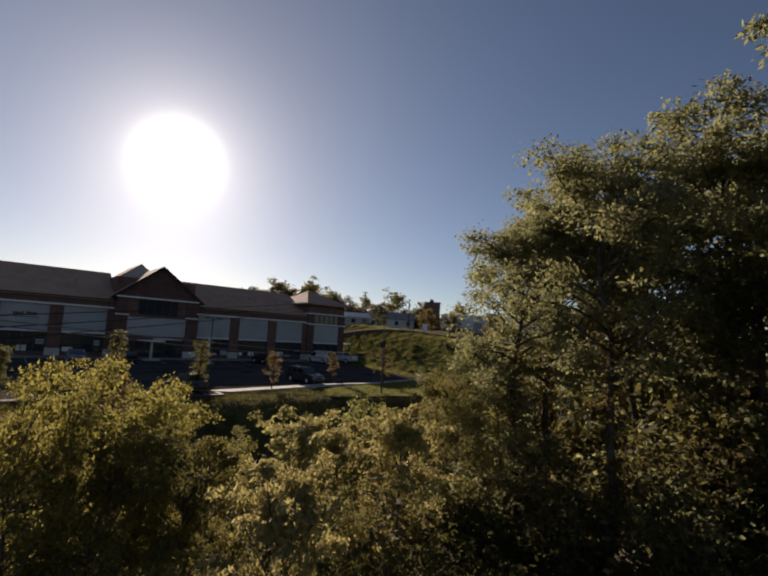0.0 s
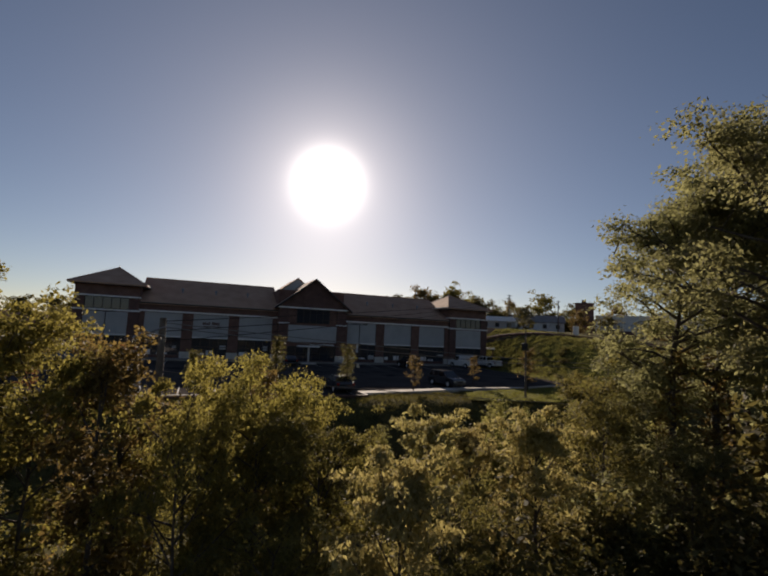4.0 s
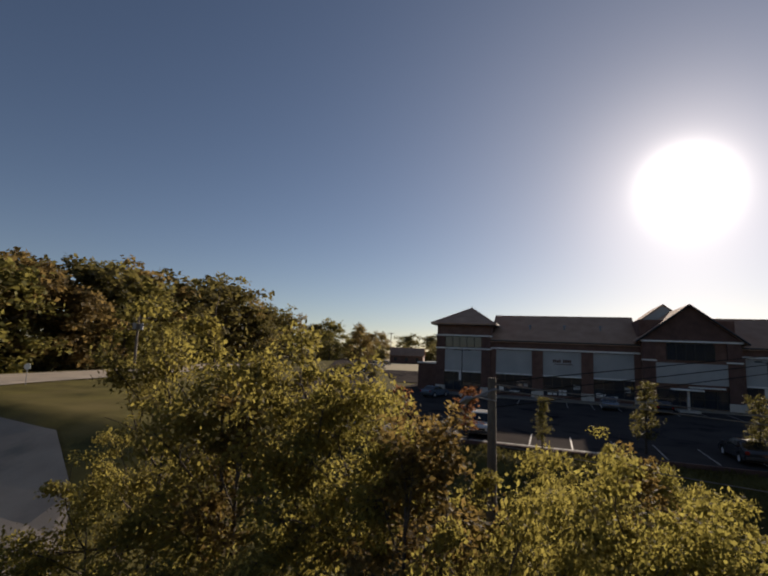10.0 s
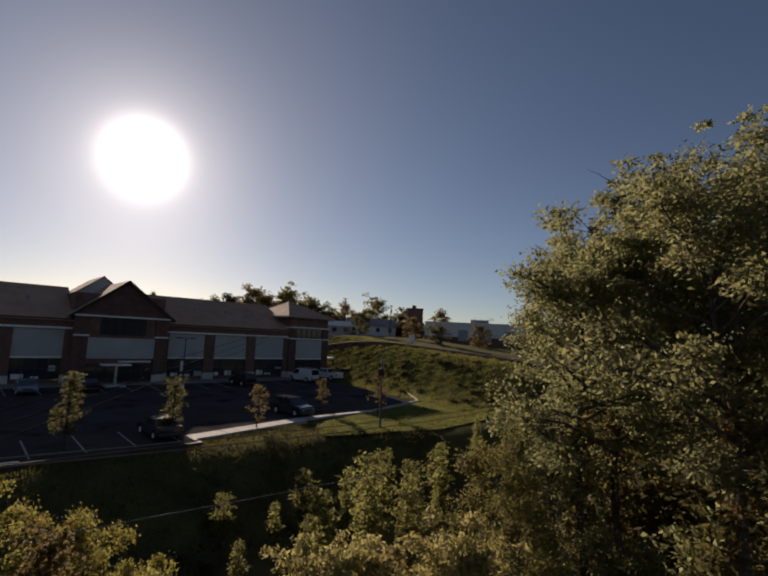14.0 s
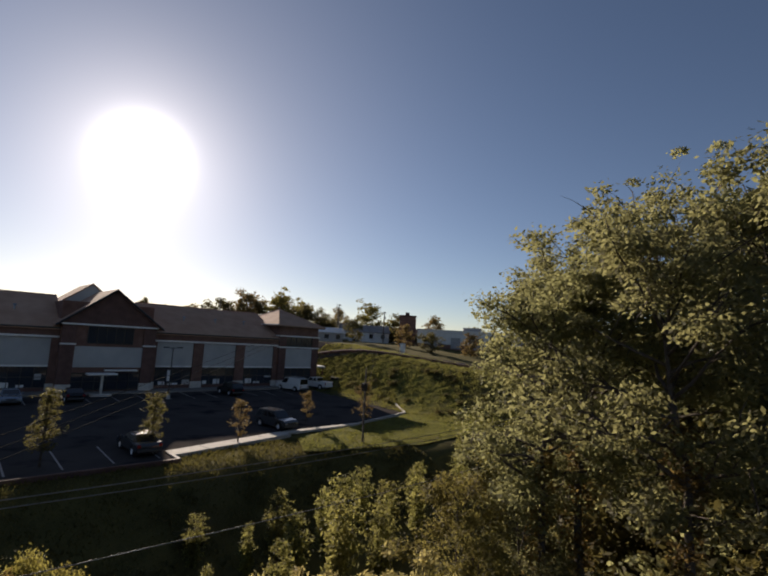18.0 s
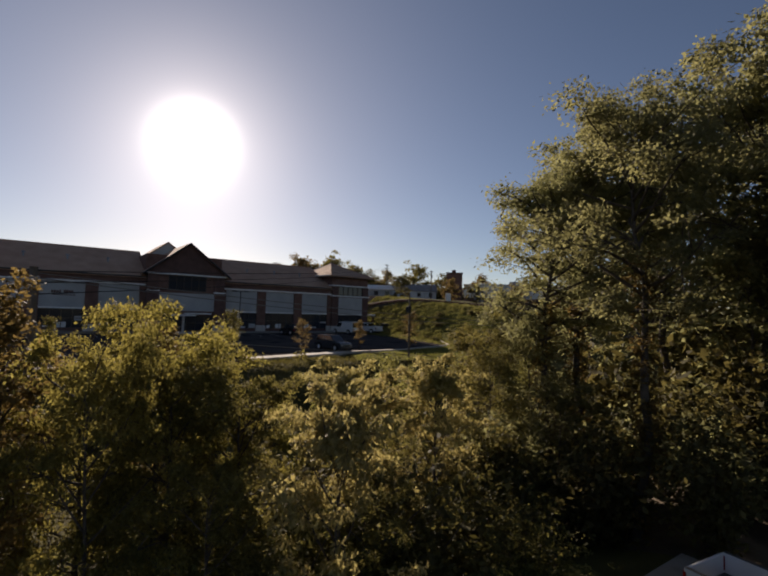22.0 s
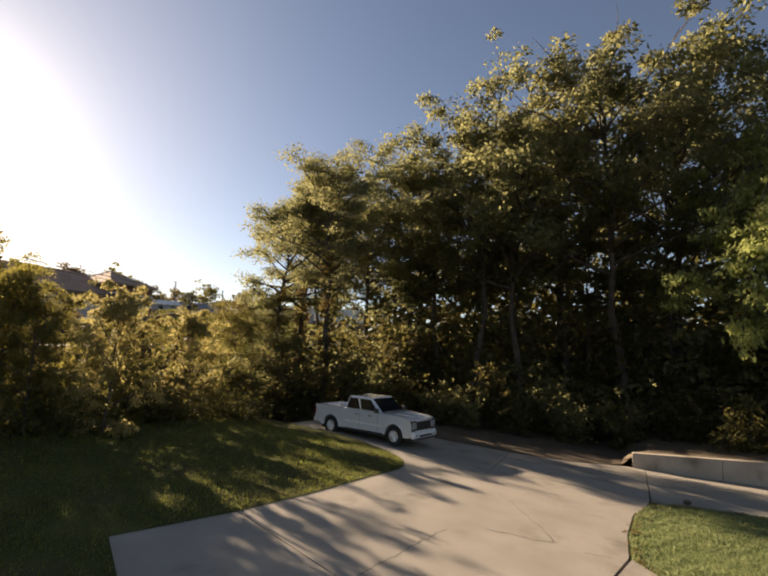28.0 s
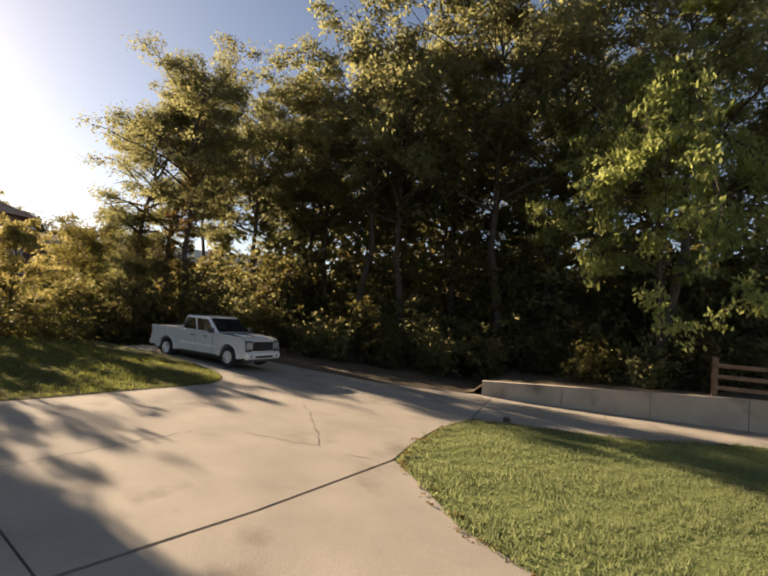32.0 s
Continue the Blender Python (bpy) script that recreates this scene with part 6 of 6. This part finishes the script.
road([(-64, 8), (-52, 19), (-43, 24.5), (-36, 24.3), (-28, 19.5), (-21, 14), (-18.5, 6), (-18, -3), (-17.5, -10), (-17.5, -24), (-18.5, -45)], 7.0, ROADC, "lane", "shaded concrete lane below the trees", 0.14)
road([(50, 98), (57, 84), (63, 68), (67, 52), (70, 34), (74, 10)], 8.0, ASPHALT, "road", "grey road along the crest of the hill", 0.12)
low_wall = thing("crest_wall", "low dark timber edging along the hilltop road", "wall", kind="structure")
pts = [(53.6, 86.5), (58.4, 72), (61.6, 60), (63.5, 48), (65.5, 34)]
for a, b in zip(pts, pts[1:]):
    a, b = Vector(a), Vector(b)
    for k in range(4):
        p, q = a.lerp(b, k / 4), a.lerp(b, (k + 1) / 4 - 0.01)
        part("timber", line_strip(bmesh.new(), p, q, 0.3, land_z, 0.0, 0.55), BRICK_DARK, low_wall)
FIELD = material("dry_field", (0.20, 0.165, 0.09), (0.33, 0.28, 0.16), 0.95, 0.05, 6.0, 0.3)
sheet([(-47, 122), (-56, 145), (-95, 250), (20, 260), (10, 122)], land_z, FIELD, "field", "dry tan field beyond the shops", "field", 0.10, 6.0)


GREEN = [(24.0, 40.9), (33.5, 43.1), (44.2, 46.0), (50.9, 55.6), (53.9, 66.0), (56.6, 66.0), (56.0, 56.0), (54.0, 47.0), (49.5, 39.5), (42.0, 34.5), (33.0, 33.6), (22.0, 36.8)]
sheet(GREEN, land_z, MEADOW, "lawn", "sunlit mown grass beside the end of the car park", "lawn", 0.13, 1.5)
blades("grass_blades", "short sunlit grass blades on the bank", GREEN, (22, 57, 33, 66), 75000, 0.13, lambda x, y: land_z(x, y) + 0.12, 12, MEADOW_BLADES, 0.035)
# ---- houses and sheds on the hill ----
def house(name, label, x, y, z, turn, w, d, h, rise, wallm, roofm, windows=3, over=0.4):
    ob = thing(name, label, "house", at=(x, y, z), turn=turn)
    part("wall", boxed(-w / 2, w / 2, -d / 2, d / 2, -1.5, h), wallm, ob)
    for s in (-1, 1):
        bm = bmesh.new()
        quad_prism(bm, (-w / 2 - over, s * (d / 2 + over), h - 0.1), (w / 2 + over, s * (d / 2 + over), h - 0.1), (w / 2 + over, 0, h + rise), (-w / 2 - over, 0, h + rise), 0.16)
        part("roof", clean(bm), roofm, ob)
    for s in (-1, 1):
        bm = bmesh.new()
        p = [(s * w / 2, -d / 2, h), (s * w / 2, d / 2, h), (s * w / 2, 0, h + rise - 0.1)]
        a = [bm.verts.new(q) for q in p] + [bm.verts.new((q[0] - s * 0.2, q[1], q[2])) for q in p]
        bm.faces.new(a[:3]), bm.faces.new(a[3:][::-1])
        for k in range(3):
            bm.faces.new((a[k], a[(k + 1) % 3], a[(k + 1) % 3 + 3], a[k + 3]))
        part("gable", clean(bm), wallm, ob)
    for i in range(windows):
        cx = -w / 2 + w * (i + 0.5) / windows
        wd = part("window", boxed(cx - 0.55, cx + 0.55, -d / 2 - 0.06, -d / 2 + 0.02, h * 0.38, h * 0.78), FRAME_DARK, ob)
        part("pane", boxed(cx - 0.48, cx + 0.48, -d / 2 - 0.075, -d / 2 - 0.05, h * 0.40, h * 0.76), WINDOW_GLASS, wd)
    return ob


house("house", "low white house with a grey gabled roof on the hill", 97, 117, 11.9, -35, 15, 8, 3.1, 2.2, SIDING, ROOF_GREY, 4)
house("house", "small tan house with a shallow roof on the hill", 72, 104, 11.2, -25, 9, 7, 2.8, 1.2, STUCCO, TRIM, 3)
house("house", "brown house with a broad roof beyond the field", -52, 172, 5.2, 10, 12, 9, 3.4, 2.8, BRICK, SHINGLE, 3)
house("house", "long low house behind the road on the hill", 122, 128, 11.9, -40, 16, 9, 3.4, 2.4, SIDING, SHINGLE, 4)
hall = thing("warehouse", "long flat white warehouse on the hill", "building", at=(110, 82, 11.6), turn=-52)
part("wall", boxed(-17, 17, -6, 6, -1.5, 4.6), SIDING, hall)
part("coping", boxed(-17.15, 17.15, -6.15, 6.15, 4.6, 4.85), TRIM, hall)
part("roof_unit", boxed(-4.5, 0.5, -2, 2, 4.85, 5.9, 0.05), METAL, hall)
part("base_band", boxed(-17.03, 17.03, -6.04, -6.0, -1.5, 0.9), BRICK, hall)
for i in range(5):
    part("loading_door", boxed(-14 + i * 6.2, -11.4 + i * 6.2, -6.07, -6.0, -0.2, 2.8), METAL, hall)
mill = thing("brick_tower", "square dark brick chimney tower on the hill", "tower", at=(101.6, 102.2, 11.6), turn=-45)
part("shaft", boxed(-2.4, 2.4, -2.4, 2.4, -1.5, 8.6), BRICK, mill)
part("cap", boxed(-2.55, 2.55, -2.55, 2.55, 8.6, 8.95), BRICK_DARK, mill)
part("flue", boxed(-0.8, 0.4, -0.6, 0.6, 8.95, 9.9), BRICK_DARK, mill)
for i in range(7):
    part("course", boxed(-2.43, 2.43, -2.43, 2.43, 0.4 + i * 1.15, 0.5 + i * 1.15), BRICK_DARK, mill)
kiosk = thing("road_sign", "small white sign box beside the hilltop road", "sign", at=(68.0, 71.0, float(land_z(68, 71))))
part("panel", boxed(-0.7, 0.7, -0.15, 0.15, 0.4, 2.0, 0.03), TRIM, kiosk)
part("foot", boxed(-0.5, 0.5, -0.2, 0.2, -0.2, 0.4), STONE, kiosk)
bin_store = thing("dumpster", "dark green steel dumpster at the car park's end", "dumpster", at=(51.5, 70.6, float(lot_z(51.5, 70.6))), turn=12)
part("tub", boxed(-1.1, 1.1, -0.9, 0.9, 0.12, 1.6, 0.04), BLACK, bin_store)
part("lid", boxed(-1.14, 1.14, -0.94, 0.94, 1.6, 1.72, 0.03), PLASTIC, bin_store)
for s in (-1, 1):
    part("fork_pocket", boxed(min(s * 1.1, s * 1.2), max(s * 1.1, s * 1.2), -0.7, 0.7, 0.7, 0.95), BLACK, bin_store)
porch = thing("side_canopy", "white flat canopy on the end of the shops", "canopy", at=(0, 0, 0))
part("slab", boxed(48.25, 51.4, 74.5, 79.5, 6.9, 7.2, 0.04), TRIM, porch)
for y in (74.9, 79.1):
    part("post", boxed(51.0, 51.2, y - 0.1, y + 0.1, 3.7, 6.9), BRICK_DARK, porch)
part("wall", boxed(48.25, 51.3, 79.5, 88.0, 3.6, 8.0), BRICK_DARK, porch)
# sign lettering on the second band, too far to read
sign = thing("shop_sign", "row of dark sign letters on a white band", "sign")
rsn = random.Random(3)
x = -1.35
for k in range(9):
    w = rsn.uniform(0.22, 0.38)
    if k != 4:
        part("letter_bar", boxed(x, x + w * 0.8, YF - 0.11, YF - 0.055, 8.95, 8.95 + rsn.uniform(0.30, 0.46)), BRICK_DARK, sign)
    x += w
part("letter_bar", boxed(-1.2, 1.3, YF - 0.10, YF - 0.055, 8.68, 8.78), BRICK_DARK, sign)
disc = thing("road_sign", "small round white road sign on a thin post", "sign", at=(-56.6, 39.4, float(land_z(-56.6, 39.4))))
part("post", tubed([(0, 0, -0.2), (0, 0, 2.3)], [0.04, 0.04], 6), METAL, disc)
part("plate", tubed([(0.03, -0.05, 2.0), (0.045, -0.075, 2.0)], [0.36, 0.36], 14), TRIM, disc)
# ---- cars in the far car park ----
for i, (x, y, c) in enumerate(((-44.5, 103.5, "dark"), (-45.5, 112.5, "black"), (-46.5, 121, "dark"), (-48.5, 131, "white"), (-50.5, 142, "dark"))):
    car("car", f"{'white' if c == 'white' else 'dark'} car parked in the far car park", "suv" if i % 2 else "sedan", c, x, y, float(land_z(x, y)) + 0.14, 75, "cars in the far car park")
# ---- trees farther off ----
FAR = "trees on the skyline"
far_base = [tree("oak_tree", tree_parts(71 + k, 12, 5.6, 0.06, 24, 3000, 0.62, (LEAF_DARK, LEAF_BROWN, LEAF_HOLLOW)[k], "round", 0.85, 5, rise=(5, 66), leader=0.78, puff=1.35, flat=0.8, per=24, ratio=0.75), "broad round-headed tree on the skyline", group=FAR, at=(70 + k * 9, 138, 11), turn=k * 30) for k in range(3)]
for i, (x, y, h) in enumerate(((61, 142, 11.2), (66, 137, 11.8), (76, 132, 12.5), (83, 130, 11), (52, 146, 9.5), (44, 148, 9), (92, 132, 9), (100, 134, 10), (108, 126, 12), (116, 120, 10), (125, 112, 11), (132, 100, 9), (112, 100, 4.5), (118, 94, 4.8), (88, 124, 5.5), (104, 118, 5), (36, 150, 8), (28, 152, 8), (140, 84, 12), (136, 70, 11), (75, 96, 6), (82, 84, 5), (78, 72, 5), (90, 70, 6))):
    plant(far_base[i % 3 if h > 8 else i % 2], x, y, i * 47, h / 12 * 1.12, 0.80 + 0.12 * math.sin(i))
for i in range(20):
    plant(far_under, 40 + i * 4.6, 146 - i * 1.3 + 4 * math.sin(i * 2.7), i * 29, 1.2 + 0.35 * math.sin(i * 1.3))
m_rowpine = tree_parts(75, 9, 1.8, 0.08, 18, 1500, 0.4, LEAF_DARK, "column", 0.3, 4, rise=(10, 40))
for i in range(16):
    ob = tree("conifer", m_rowpine, "dark conifer in a row beyond the shops", group="conifers beyond the shops")
    x = -14 + i * 3.4
    ob.matrix_basis = pose(x, 122 + (i * 7) % 5, float(land_z(x, 122)), 0, 0, i * 40) @ Matrix.Diagonal((1, 1, 1.15 + 0.22 * math.sin(i * 1.9), 1))
WEST = ((-60, 30, 15), (-62, 38, 15.5), (-66, 47, 16), (-70, 56, 18), (-66, 64, 16), (-73, 68, 18.5), (-76, 80, 19.5), (-82, 92, 20), (-88, 106, 17), (-80, 116, 15), (-96, 122, 15), (-92, 140, 16), (-100, 160, 16), (-84, 165, 12), (-72, 48, 18), (-72, 36, 16), (-68, 24, 16), (-58, 20, 15), (-60, 10, 16), (-90, 180, 13), (-74, 190, 13), (-62, 205, 14), (-48, 212, 13), (-78, 215, 14))
WEST_BEHIND = ((-30, 218, 13), (-64, 58, 12), (-63, 50, 13), (-70, 74, 14), (-78, 88, 13), (-84, 100, 13), (-40, 222, 14), (-20, 224, 13), (-8, 228, 14), (-55, 220, 15), (-86, 200, 15), (-68, 42, 17), (-76, 62, 19), (-80, 74, 19), (-66, 30, 15), (-75, 95, 21), (-80, 107, 20), (-86, 121, 19), (-90, 133, 20), (-97, 148, 20), (-90, 152, 17), (-84, 160, 16), (-74, 150, 15.5), (-70, 168, 15))
for i, (x, y, h) in enumerate(WEST + WEST_BEHIND):
    k = 1.25 if y < 112 else 1.1
    plant(far_base[(i * 2) % 3], x * k + 0.4, 2 + (y - 2) * k, i * 31, h / 12.4 * ((1.34 if 0.76 < -x / (y - 2) < 1.3 else 1.2) if y < 112 else 1.08), 0.85)
for i in range(34):
    y = 14 + i * 3.4
    x = float(np.interp(y, [14, 46, 75, 125], [-73, -76, -84, -104])) - (i % 3) * 2.6
    plant(far_under, x, y, i * 43, 1.15 + 0.35 * math.sin(i * 1.7))
for i in range(26):
    plant(far_under, -96 + i * 4.6, 206 + 9 * math.sin(i * 2.3), i * 29, 1.5 + 0.5 * math.sin(i * 1.3))
# bushes round the far parking island
for i, (x, y) in enumerate(((-49.5, 106), (-51, 110), (-52, 116), (-38.5, 100))):
    plant(low, x, y, i * 70, 1.5)
